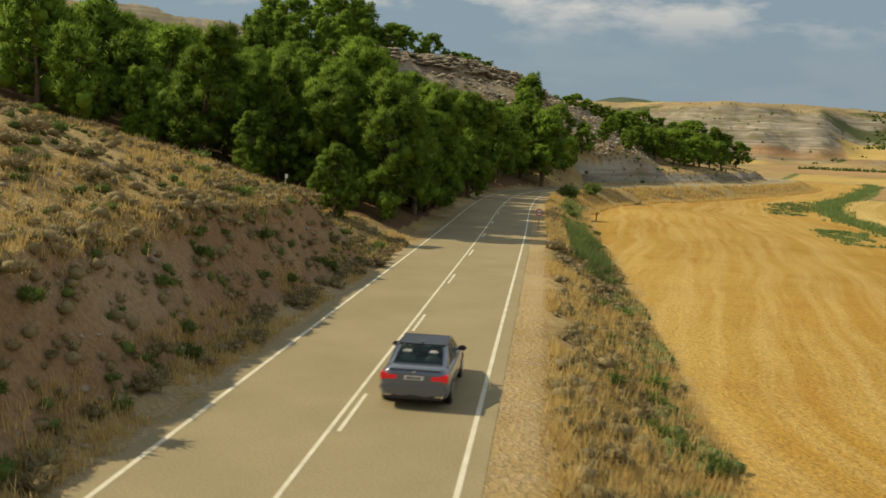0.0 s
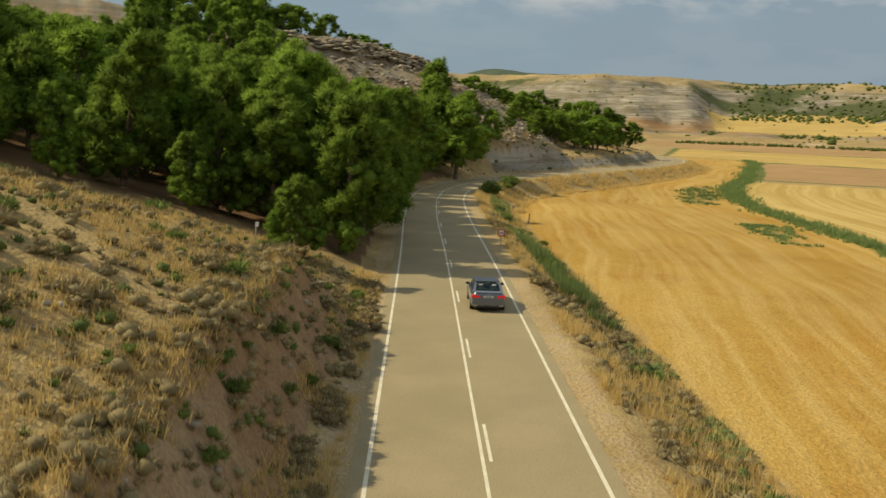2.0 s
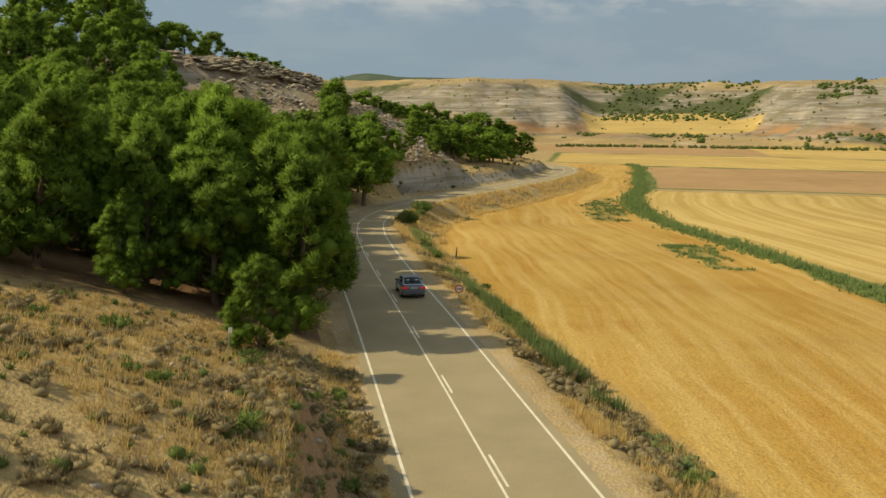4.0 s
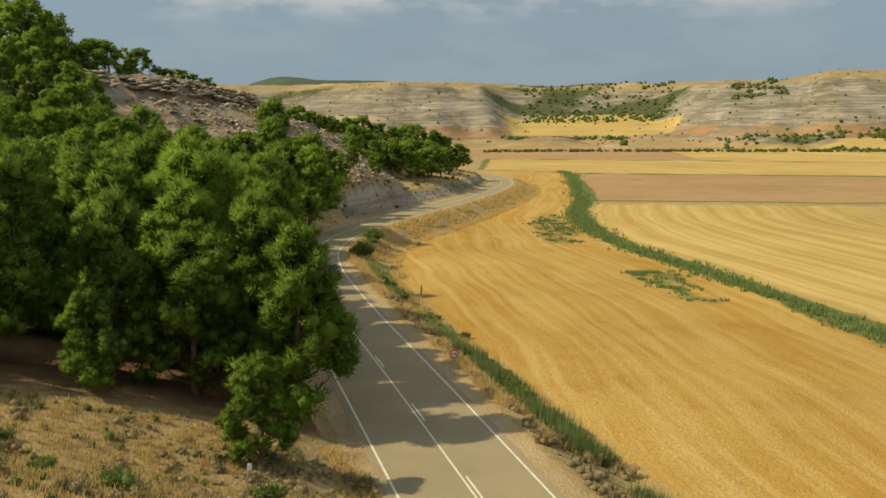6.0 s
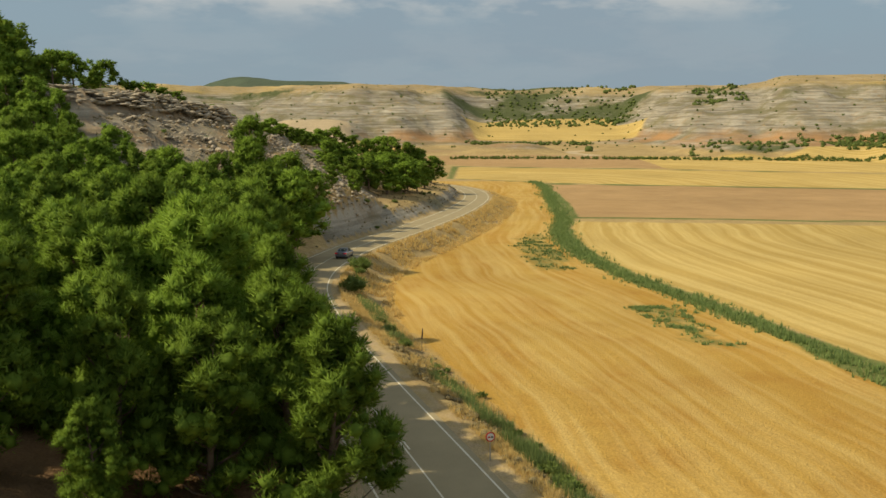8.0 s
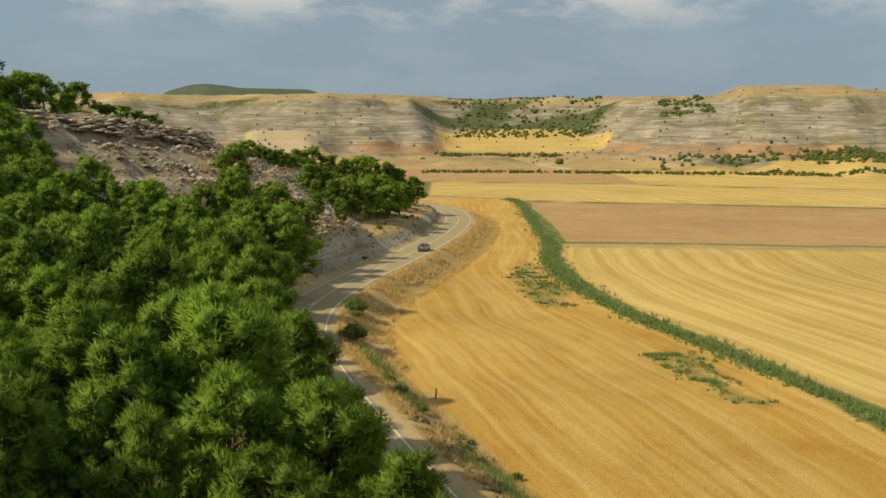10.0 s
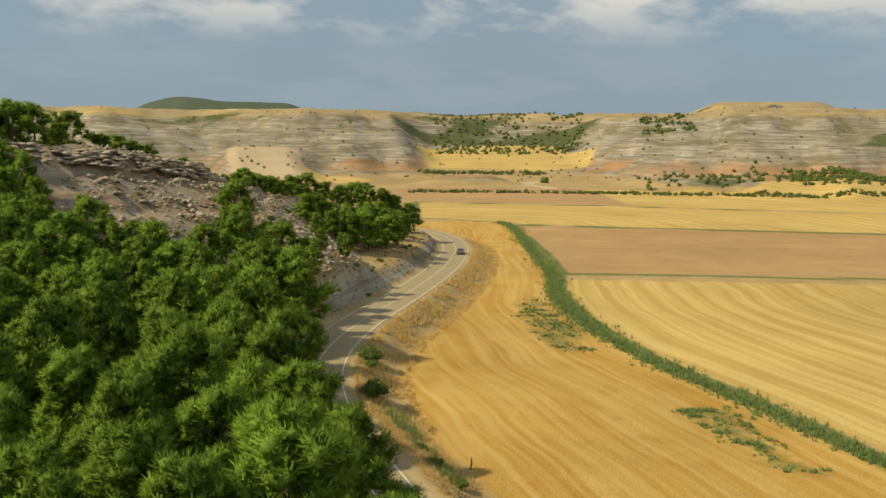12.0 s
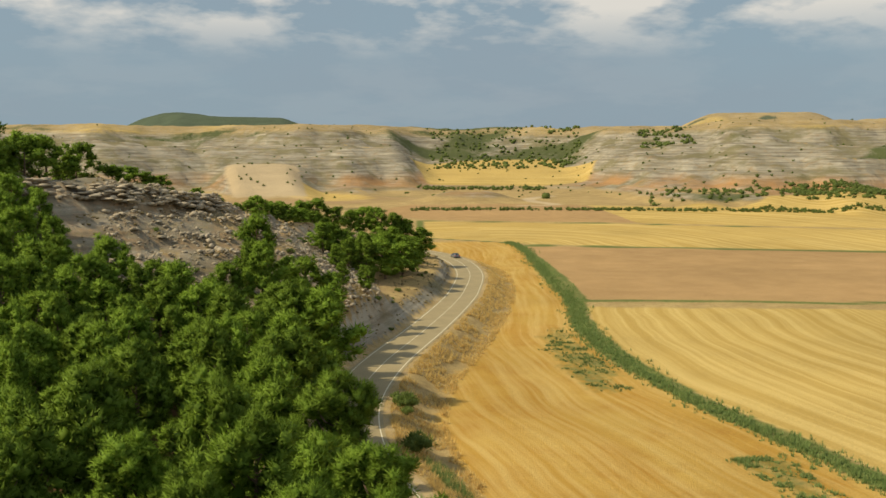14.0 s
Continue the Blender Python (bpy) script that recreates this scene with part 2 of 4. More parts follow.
def from_line(x, y, line, cum=None):
    """Signed distance to the line (left is plus) and the length along it."""
    x, y = np.asarray(x, float), np.asarray(y, float)
    best, side, along = np.full(x.shape, 1e9), np.ones(x.shape), np.zeros(x.shape)
    for i in range(len(line) - 1):
        (ax, ay), (bx, by) = line[i], line[i + 1]
        ux, uy = bx - ax, by - ay
        ll = ux * ux + uy * uy + 1e-12
        u = np.clip(((x - ax) * ux + (y - ay) * uy) / ll, 0, 1)
        dx, dy = x - ax - u * ux, y - ay - u * uy
        dist = dx * dx + dy * dy
        near = dist < best
        best = np.where(near, dist, best)
        side = np.where(near, np.sign(ux * dy - uy * dx), side)
        if cum is not None:
            along = np.where(near, cum[i] + u * (cum[i + 1] - cum[i]), along)
    return np.sqrt(best) * np.where(side == 0, 1, side), along


def at_length(s, d=0.0):
    """The place at length s along the road, d metres to its left, and the heading."""
    i = int(np.clip(np.searchsorted(CUM, s) - 1, 0, len(CUM) - 2))
    u = (s - CUM[i]) / (CUM[i + 1] - CUM[i])
    p = ROAD[i] + u * (ROAD[i + 1] - ROAD[i])
    j = min(max(i, 1), len(ROAD) - 3)
    a = (ROAD[j + 1] - ROAD[j - 1]) * (1 - u) + (ROAD[j + 2] - ROAD[j]) * u
    a = a / np.hypot(*a)
    return p[0] - a[1] * d, p[1] + a[0] * d, math.atan2(-a[0], a[1])


# heights on the hill side of the road: by length along it, at these distances from its middle
HILL_D = (4.4, 5.6, 7.9, 16.0, 26.0, 38.0, 46.0, 120.0)
HILL = {-70: (0.3, 2.6, 6.2, 9.5, 13, 15, 24), 10: (0.3, 3.5, 6.8, 10, 13.5, 16, 25), 28: (0.3, 4.3, 7.4, 11, 14, 16, 26),
        42: (0.3, 3.9, 6.2, 8.5, 11, 13, 25), 55: (0.2, 1.3, 3.2, 5.5, 8.5, 11, 24), 100: (0.1, 0.8, 2.6, 5, 8, 10, 23),
        165: (0.2, 1.2, 3, 6, 9.5, 12, 22), 195: (0.6, 2.4, 4.0, 6.5, 9.5, 11, 14), 217: (0.6, 2.6, 4.2, 6, 8, 9.5, 10),
        258: (0.6, 2.6, 4.0, 5.5, 6.5, 7, 7), 290: (0.5, 2.6, 4.0, 5, 5, 5, 5), 325: (0.5, 2.4, 3.5, 4, 4, 4, 3),
        365: (0.1, 0.6, 0.8, 1, 1, 1, 1), 420: (0, 0, 0, 0, 0, 0, 0)}
# the rim of the flat-topped hill, with its heights
RIM = [(-150, 198, 38), (-90, 203, 35), (-55, 206, 30), (-30, 208, 27.8), (-15, 213.5, 26.3), (-4, 222, 24.8), (-1.5, 233, 23.6), (5, 250, 20),
       (13, 265, 17.6), (23, 277, 15.6), (36, 288, 13.2), (52, 302, 9.5), (66, 326, 4.5), (66, 360, 1)]
RIM_XY = np.array([q[:2] for q in RIM], float)
RIM_CUM = np.concatenate([[0], np.cumsum(np.hypot(*np.diff(RIM_XY, axis=0).T))])


def table_hill(x, y):
    q, along = from_line(x, y, RIM_XY, RIM_CUM)
    q = q + 2.2 * fbm(x * 0.12, y * 0.12, 81, 3)
    top = np.interp(along, RIM_CUM, [p[2] for p in RIM])
    drop = 2.6 * step(19, 23, top)
    below = np.minimum(q, 0)
    z = top - drop * step(0, 1.6, -q) + 0.53 * (below + 1.6 * step(0, 1.6, -q)) - 0.10 * np.maximum(q - 28, 0)
    near = step(-34, -6, q) * step(9, 16, z)
    z = z + near * (0.55 * np.sin(z * 2.2 + 4 * fbm(x * 0.05, y * 0.05, 83, 2)) + 2.4 * fbm(x * 0.3, y * 0.3, 85, 4))
    return z - 40 * step(60, 110, -q)


def hillside(s, d):
    keys = sorted(HILL)
    table = np.array([(0.0, *HILL[k]) for k in keys])
    out = np.zeros_like(d)
    i = np.clip(np.searchsorted(keys, s) - 1, 0, len(keys) - 2)
    k = np.array(keys, float)
    u = np.clip((s - k[i]) / (k[i + 1] - k[i]), 0, 1)
    u = u * u * (3 - 2 * u)
    cols = [table[i, j] * (1 - u) + table[i + 1, j] * u for j in range(len(HILL_D))]
    for j in range(len(HILL_D) - 1):
        a, b = HILL_D[j], HILL_D[j + 1]
        inside = (d >= a) & (d < b)
        v = (d - a) / (b - a)
        out = np.where(inside, cols[j] * (1 - v) + cols[j + 1] * v, out)
    return np.where(d >= HILL_D[-1], cols[-1], out)


def far_land(x, y):
    """The valley's rim: dissected slopes with ledges, and the plateau behind."""
    r = np.hypot(x, y)
    az = np.degrees(np.arctan2(x, y))
    bay = np.exp(-((az - 21.8) / 6.6) ** 2)
    left = 1 - step(11, 16, az)
    foot = 630 + 240 * fbm(az * 0.16, az * 0 + 3.1, 5, 3) + 300 * bay + 200 * left
    wide = 640 + 220 * fbm(az * 0.2, az * 0 + 8.0, 12, 2)
    gully = fbm(az * 0.40, r * 0.0020, 9, 4)
    spur = fbm(x * 0.0040 + 4, y * 0.0040, 17, 4)
    u = (r - foot) / wide + 0.10 * gully * step(0, 120, r - foot) + 0.55 * spur * step(0, 120, r - foot)
    v = np.clip(u, 0, 1)
    rise = 0.68 * v + 0.32 * (0.4 * step(0.12, 0.40, v) + 0.6 * step(0.55, 0.98, v))
    top = 80 + 10 * fbm(x * 0.0012, y * 0.0012, 3, 3)
    z = rise * top
    wave = z * 0.50 + 2.5 * fbm(x * 0.005, y * 0.005, 21, 2)
    z = z + (2.1 * np.sin(wave) + 0.8 * np.sin(2.7 * wave)) * step(3, 12, z) * (1 - step(68, 78, z))
    z = z + (11 * fbm(x * 0.012, y * 0.012, 31, 4) + 4.0 * fbm(x * 0.05, y * 0.05, 35, 3)) * step(0.04, 0.4, u) * (1 - 0.6 * step(0.9, 1.2, u))
    z = z + 24 * bay * step(860, 1260, r) * (1 - step(0.1, 0.5, rise))
    w = step(0.35, 0.75, bay) * (1 - step(1280, 1420, r)) * step(700, 860, r)
    z = z * (1 - w) + w * (1.5 + 0.066 * np.clip(r - 850, 0, 600) + 1.5 * fbm(x * 0.01, y * 0.01, 33, 3))
    knoll = np.hypot((az - 19.0) / 3.6, (r - 715) / 55)
    z = z + 7 * (1 - step(0.2, 1.0, knoll))
    # a smooth bare field that tilts towards the road
    tilt = step(4.4, 6.2, az) * (1 - step(8.8, 11.0, az)) * step(670, 770, r) * (1 - step(900, 960, r))
    z = z * (1 - tilt) + tilt * (6 + 0.115 * (r - 730))
    z = z + step(1500, 3600, r) * 12
    # table hills on the skyline
    for ca, wa, hh, rr in ((7.3, 6.6, 76, 3200), (-1.0, 9.0, 44, 3600), (38.2, 6.4, 92, 3300), (47.5, 6.0, 92, 3900)):
        v = np.abs(az - ca) / wa
        z = z + hh * (1 - step(0.40, 1.0, v + 0.22 * fbm(az * 0.5, r * 0.002, 90, 2))) * step(rr - 700, rr - 100, r)
    return z


def height(x, y):
    x, y = np.asarray(x, float), np.asarray(y, float)
    d, s = from_line(x, y, ROAD, CUM)
    r = np.hypot(x, y)
    left = np.where(d > 6, np.maximum(hillside(s, np.maximum(d, 0)), table_hill(x, y) * step(6, 10, d)), hillside(s, np.maximum(d, 0)))
    rough = step(4.6, 7, d)
    left = left + rough * (0.9 * fbm(x * 0.11, y * 0.11, 2, 4) + 0.30 * fbm(x * 0.7, y * 0.7, 7, 3)) * step(0.2, 3, left)
    bank = step(4.8, 6.0, d) * (1 - step(7.6, 9.5, d))
    left = left + bank * step(1.2, 3, left) * (1.5 * fbm(x * 0.5, y * 0.35, 15, 4) + 0.9 * fbm(x * 1.6, y * 1.3, 18, 3))
    left = left * (1 - step(380, 460, s))
    fall = step(4.9, 10.5, -d)
    field = -2.1 - 0.6 * step(20, 45, x) * (1 - step(150, 260, y)) + 0.35 * fbm(x * 0.02, y * 0.02, 4, 3) + 4.5 * step(430, 640, r)
    right = fall * field + 0.25 * fbm(x * 0.5, y * 0.5, 6, 3) * step(4.8, 6.5, -d) * (1 - step(9, 12, -d))
    z = np.where(d > 0, left, right)
    z = np.where(np.abs(d) < 4.5, np.where(np.abs(d) < 3.6, -0.12, -0.014), z)
    z = np.where((np.abs(d) >= 4.5) & (d > 0), z - 0.03, z)
    behind = step(410, 520, r)
    return z * (1 - behind) + behind * (right + far_land(x, y))


def ground_z(x, y):
    return float(height(np.array([x]), np.array([y]))[0])


def inside(poly, x, y):
    """How far inside a closed outline (plus) or outside (minus), in metres."""
    p = np.array(list(poly) + [poly[0]], float)
    odd = np.zeros(np.shape(x), bool)
    for (ax, ay), (bx, by) in zip(p[:-1], p[1:]):
        cross = ((ay > y) != (by > y)) & (x < (bx - ax) * (y - ay) / (by - ay + 1e-9) + ax)
        odd ^= cross
    d, _ = from_line(x, y, p)
    return np.where(odd, np.abs(d), -np.abs(d))


DITCH = spline([(38, 30), (46, 70), (51, 105), (53.5, 132), (54.5, 155), (59.5, 184), (68, 211), (80, 237), (96, 280), (110, 318), (127, 362), (134, 392)], 8)
PLOUGH = [(84, 240), (112, 228), (148, 213), (260, 160), (420, 180), (330, 262), (248, 306), (168, 357), (131, 377), (117, 330), (100, 281)]
STRAW = [(80, 233), (50, 205), (46, 160), (44, 130), (40, 90), (34, 50), (200, 20), (300, 120), (147, 205), (104, 223)]
BAND = [(136, 382), (168, 360), (248, 309), (420, 190), (520, 260), (325, 380), (220, 463), (136, 507), (108, 425), (131, 394)]
BAND_FAR = [(140, 510), (222, 466), (327, 383), (520, 268), (560, 330), (410, 464), (297, 566), (240, 617), (172, 632), (120, 560)]


def seen_from_end(az, r):
    """A place by its bearing and distance from the end of the flight."""
    return -23 + r * math.sin(radians(az)), 46 + r * math.cos(radians(az))


WEEDS = [[(44, 131), (50, 130), (47.5, 125), (45, 117), (43.5, 108), (40, 110), (41.5, 119)], [(45, 160), (45, 172), (49, 190), (55, 203), (62, 209), (60, 195), (54, 172)]]
UPPER = [seen_from_end(*q) for q in ((19.5, 885), (18.3, 1080), (19, 1140), (22.5, 1250), (27.3, 1260), (27.8, 1110), (29.8, 1040), (29.3, 930), (26.5, 880))]
FOOT_STRIP = [seen_from_end(*q) for q in ((9.8, 700), (13, 660), (16.6, 700), (14, 760), (10, 790))]
SIDE_STRIP = [seen_from_end(*q) for q in ((37, 520), (48, 520), (48, 640), (44, 700), (40, 640))]


def build_ground():
    cx, cy = 0.0, -30.0
    az = np.radians(np.concatenate([np.arange(-44, 64, 0.18), np.arange(64, 316, 4.0)]))
    rad = np.concatenate([[0.0, 4.0], 8.0 * np.exp(np.arange(0, math.log(4600 / 8.0), 0.0118)), [4700.0]])
    aa, rr = np.meshgrid(az, rad)
    x, y = cx + rr * np.sin(aa), cy + rr * np.cos(aa)
    z = np.empty_like(x)
    for k in range(0, x.shape[0], 40):
        z[k:k + 40] = height(x[k:k + 40], y[k:k + 40])
    nr, na = x.shape
    idx = np.arange(nr * na).reshape(nr, na)
    nxt = np.roll(idx, -1, axis=1)
    quads = np.stack([idx[:-1], idx[1:], nxt[1:], nxt[:-1]], -1).reshape(-1, 4)
    me = bpy.data.meshes.new("ground")
    co = np.stack([x, y, z], -1).reshape(-1, 3)
    me.vertices.add(len(co))
    me.vertices.foreach_set("co", co.ravel())
    me.loops.add(quads.size)
    me.loops.foreach_set("vertex_index", quads[:, ::-1].ravel())
    me.polygons.add(len(quads))
    me.polygons.foreach_set("loop_start", np.arange(0, quads.size, 4))
    me.update(calc_edges=True)
    me.polygons.foreach_set("use_smooth", np.ones(len(quads), bool))
    # zones
    x, y, z = co.T
    d, s = from_line(x, y, ROAD, CUM)
    r = np.hypot(x, y)
    azd = np.degrees(np.arctan2(x, y))
    slope = np.zeros(nr * na)
    zz = z.reshape(nr, na)
    gr = np.gradient(zz, axis=0) / np.maximum(np.gradient(rr, axis=0), 0.05)
    gt = np.gradient(zz, axis=1) / np.maximum(rr * np.gradient(np.unwrap(aa, axis=1), axis=1), 0.05)
    slope = np.hypot(gr, gt).ravel()
    dd, _ = from_line(x, y, DITCH)
    jag = 1.6 * fbm(x * 0.15, y * 0.15, 41, 3)

    def soft(v, w=1.2):
        return np.clip(0.5 + v / (2 * w), 0, 1)
    valley = soft(-d - 11.0 + jag * 1.5) * (1 - step(405, 430, r))
    stubble = valley * soft(dd + 0.5 + jag)
    straw = soft(inside(STRAW, x, y) - 1.5) * soft(-dd - 2.6 + 0.4 * jag, 0.8)
    plough = soft(inside(PLOUGH, x, y) - 1.5 + 0.3 * jag)
    band = soft(inside(BAND, x, y) - 2.0, 2.0)
    bandf = soft(inside(BAND_FAR, x, y) - 2.0, 3.0)
    beyond = (d < -11) * step(395, 410, r) * (r < 760)
    upper = soft(inside(UPPER, x, y), 5.0)
    upper = np.maximum.reduce([upper, soft(inside(FOOT_STRIP, x, y), 4.0), soft(inside(SIDE_STRIP, x, y), 4.0)])
    top = step(60, 70, z) * (r > 900)
    patch = np.clip(fbm(x * 0.004, y * 0.004, 51, 3) * 8 - 0.6, 0, 1)
    straw = np.maximum.reduce([straw, band * (1 - plough), upper, top * patch])
    plough = np.maximum(plough, bandf * (inside([(100, 380), (100, 660), (300, 660), (235, 455)], x, y) > 0))
    straw = np.maximum(straw, bandf * (1 - plough))
    green = soft(2.1 - np.abs(dd + 0.6) + 1.5 * jag, 1.0) * (y > 20) * (y < 395)
    for poly in WEEDS:
        green = np.maximum(green, soft(inside(poly, x, y) + 0.6 + 5 * fbm(x * 0.25, y * 0.25, 57, 4), 2.4) * 0.50)
    green = np.maximum(green, soft(1.7 - np.abs(inside(PLOUGH, x, y)) + 0.6 * jag, 0.8) * (r < 420))
    green = np.maximum(green, soft(1.6 - np.abs(inside(BAND, x, y)) + 0.6 * jag, 1.5) * (d < -20))
    scrub = (r > 600) * np.clip(fbm(x * 0.008, y * 0.012, 61, 4) * 7 - 0.9 + 1.3 * np.exp(-((azd - 22) / 4.5) ** 2) * step(15, 35, z), 0, 1) * (1 - upper)
    green = np.maximum(green, scrub * 0.8)
    green = np.maximum(green, (r > 2700) * (azd < 20) * step(104, 125, z) * 0.9)
    rock = (r > 560) * step(0.02, 0.09, slope) * step(3, 9, z) * (1 - 0.55 * top) * (1 - upper)
    near_rock = (d > 4.8) * (d < 9.5) * step(0.4, 0.65, slope) * (s > 185) * (s < 345)
    rq, _ = from_line(x, y, RIM_XY)
    slope_rock = (d > 14) * (s > 150) * (s < 300) * step(0.2, 0.4, slope) * (rq < 3) * 0.78 + (rq > -2.2) * (rq < 14) * (d > 10) * (x < 20) * 0.9
    rock = np.maximum.reduce([rock * 0.95, near_rock, slope_rock])
    earth = (d > 4.3) * (d < 10) * step(0.55, 0.9, slope) * (s < 60) * 1.0
    track = spline([(236, 592), (262, 598), (268, 640), (282, 680), (320, 720)], 6)
    td, _ = from_line(x, y, track)
    pale = soft(5 - np.abs(td), 2.0)
    pale = np.maximum(pale, step(5.2, 5.8, azd) * (1 - step(9.4, 10.0, azd)) * step(705, 740, r) * (1 - step(880, 930, r)) * 0.95)
    pale = np.maximum(pale, (np.abs(d) < 5.1) * (np.abs(d) > 3.6) * 0.42 * (d < 0))
    pale = np.maximum(pale, (d > 3.6) * (d < 5.2) * 0.5)
    litter = (d > 6) * (d < 75) * soft(s - 63, 4) * (1 - step(160, 178, y)) * 0.9
    red = beyond * np.clip(fbm(x * 0.006, y * 0.006, 71, 3) * 4, 0, 0.6) * (1 - band) * (1 - bandf) * (r > 600)
    earth = np.maximum.reduce([earth, red, (rq < 1) * (rq > -40) * (d > 12) * (y > 165) * (r < 330) * 0.40])
    clear = (1 - straw) * (1 - plough)
    stubble = stubble * clear
    for name, four in (("zone_a", (stubble, green, plough, rock)), ("zone_b", (pale, straw, earth, litter))):
        at = me.color_attributes.new(name, "FLOAT_COLOR", "POINT")
        at.data.foreach_set("color", np.stack(four, -1).astype(np.float32).ravel())
    fur = me.attributes.new("furrow", "FLOAT_VECTOR", "POINT")
    fur.data.foreach_set("vector", np.stack([dd, y, 0 * y], -1).astype(np.float32).ravel())
    me.materials.append(M_GROUND)
    ob = new("ground", me)
    return tagged(ob, "dry valley floor with stubble fields and eroded slopes", "ground", kind="structure")


ground = build_ground()


# ---------------------------------------------------------------- helpers for things
def mesh_of(name, verts, faces, material, smooth=False):
    me = bpy.data.meshes.new(name)
    me.from_pydata([tuple(v) for v in verts], [], [tuple(f) for f in faces])
    me.update()
    if smooth:
        me.polygons.foreach_set("use_smooth", np.ones(len(me.polygons), bool))
    if material:
        me.materials.append(material)
    return me


def tri_mesh(name, co, tris, material, smooth=False):
    """A mesh from numpy arrays of points and triangles."""
    me = bpy.data.meshes.new(name)
    me.vertices.add(len(co))
    me.vertices.foreach_set("co", np.asarray(co, np.float32).ravel())
    me.loops.add(tris.size)
    me.loops.foreach_set("vertex_index", tris.astype(np.int32).ravel())
    me.polygons.add(len(tris))
    me.polygons.foreach_set("loop_start", np.arange(0, tris.size, 3))
    me.update(calc_edges=True)
    if smooth:
        me.polygons.foreach_set("use_smooth", np.ones(len(tris), bool))
    me.materials.append(material)
    return me


def part(name, bm, material, parent, label=""):
    """Links a bmesh, or a finished mesh, as one part under a thing."""
    me = bm
    if isinstance(bm, bmesh.types.BMesh):
        me = bpy.data.meshes.new(name)
        bm.to_mesh(me)
        bm.free()
        me.materials.append(material)
    ob = new(name, me)
    ob.parent = parent
    return tagged(ob, label) if label else ob


# ---------------------------------------------------------------- road
def ribbon(name, s0, s1, d0, d1, z, material, step_m=1.5, thick=0.1):
    n = max(2, int((s1 - s0) / step_m) + 1)
    verts, faces = [], []
    for k in range(n):
        s = s0 + (s1 - s0) * k / (n - 1)
        for d, h in ((d0, z), (d1, z), (d1, z - thick), (d0, z - thick)):
            px, py, _ = at_length(s, d)
            verts.append((px, py, h))
    for k in range(n - 1):
        a, b = 4 * k, 4 * k + 4
        for j in range(4):
            faces.append((a + j, a + (j + 1) % 4, b + (j + 1) % 4, b + j))
    faces += [(3, 2, 1, 0), (4 * n - 4, 4 * n - 3, 4 * n - 2, 4 * n - 1)]
    return mesh_of(name, verts, faces, material)


def build_road():
    road = new("road", ribbon("road", -69, 470, -3.95, 3.95, 0.0, M_ROAD))
    tagged(road, "pale worn asphalt two-lane country road", "road", kind="structure")
    for d in (-3.45, 3.45):
        part("edge_line", ribbon("edge_line", -69, 470, d - 0.065, d + 0.065, 0.006, M_PAINT, 1.5, 0.004), None, road, "white painted edge line")
    part("centre_line", ribbon("centre_line", -69, 470, -0.055, 0.055, 0.006, M_PAINT, 1.5, 0.004), None, road, "white continuous centre line")
    for k in range(-6, 10):
        s = 41.2 + 12.55 * k
        part("dash", ribbon("dash", s, s + 3.5, -0.31, -0.20, 0.006, M_PAINT, 1.0, 0.004), None, road, "white painted dash")


build_road()

# ================ things
# ---------------------------------------------------------------- pines
rng = np.random.default_rng(7)


def ico(level):
    bm = bmesh.new()
    bmesh.ops.create_icosphere(bm, subdivisions=level, radius=1.0)
    v = np.array([p.co[:] for p in bm.verts])
    f = np.array([[p.index for p in q.verts] for q in bm.faces])
    bm.free()
    return v, f


ICO1, ICO2 = ico(1), ico(2)


def tufts(centres, radii, count, length, width, rg, flat=0.75, lift=0.35, hearts=None):
    """Sprays of needles or leaves: slim triangles that stand out of each clump, and the way each point faces."""
    n = len(centres) * count
    c = np.repeat(centres, count, 0)
    r = np.repeat(radii, count)
    way = rg.normal(size=(n, 3))
    way[:, 2] = way[:, 2] * 0.9 + 0.25
    way /= np.linalg.norm(way, axis=1)[:, None]
    root = c + way * (r * rg.uniform(0.55, 1.0, n))[:, None] * np.array([1, 1, flat])
    out = way + rg.normal(scale=0.45, size=(n, 3)) + np.array([0, 0, lift])
    out /= np.linalg.norm(out, axis=1)[:, None]
    side = np.cross(out, rg.normal(size=(n, 3)))
    side /= np.linalg.norm(side, axis=1)[:, None] + 1e-9
    face = np.cross(side, out)
    side = np.where((face * way).sum(1)[:, None] < 0, -side, side)
    ln = length * rg.uniform(0.6, 1.4, n)[:, None]
    wd = width * rg.uniform(0.6, 1.4, n)[:, None]
    co = np.stack([root - side * wd, root + side * wd, root + out * ln], 1).reshape(-1, 3)
    tri = np.arange(n * 3).reshape(-1, 3)
    if hearts is not None:
        far = root - np.repeat(hearts, count, 0)
        far /= np.linalg.norm(far, axis=1)[:, None] + 1e-9
        way = 0.40 * way + 0.75 * far + 0.22 * rg.normal(size=(n, 3))
    return co, tri, np.repeat(way, 3, 0)


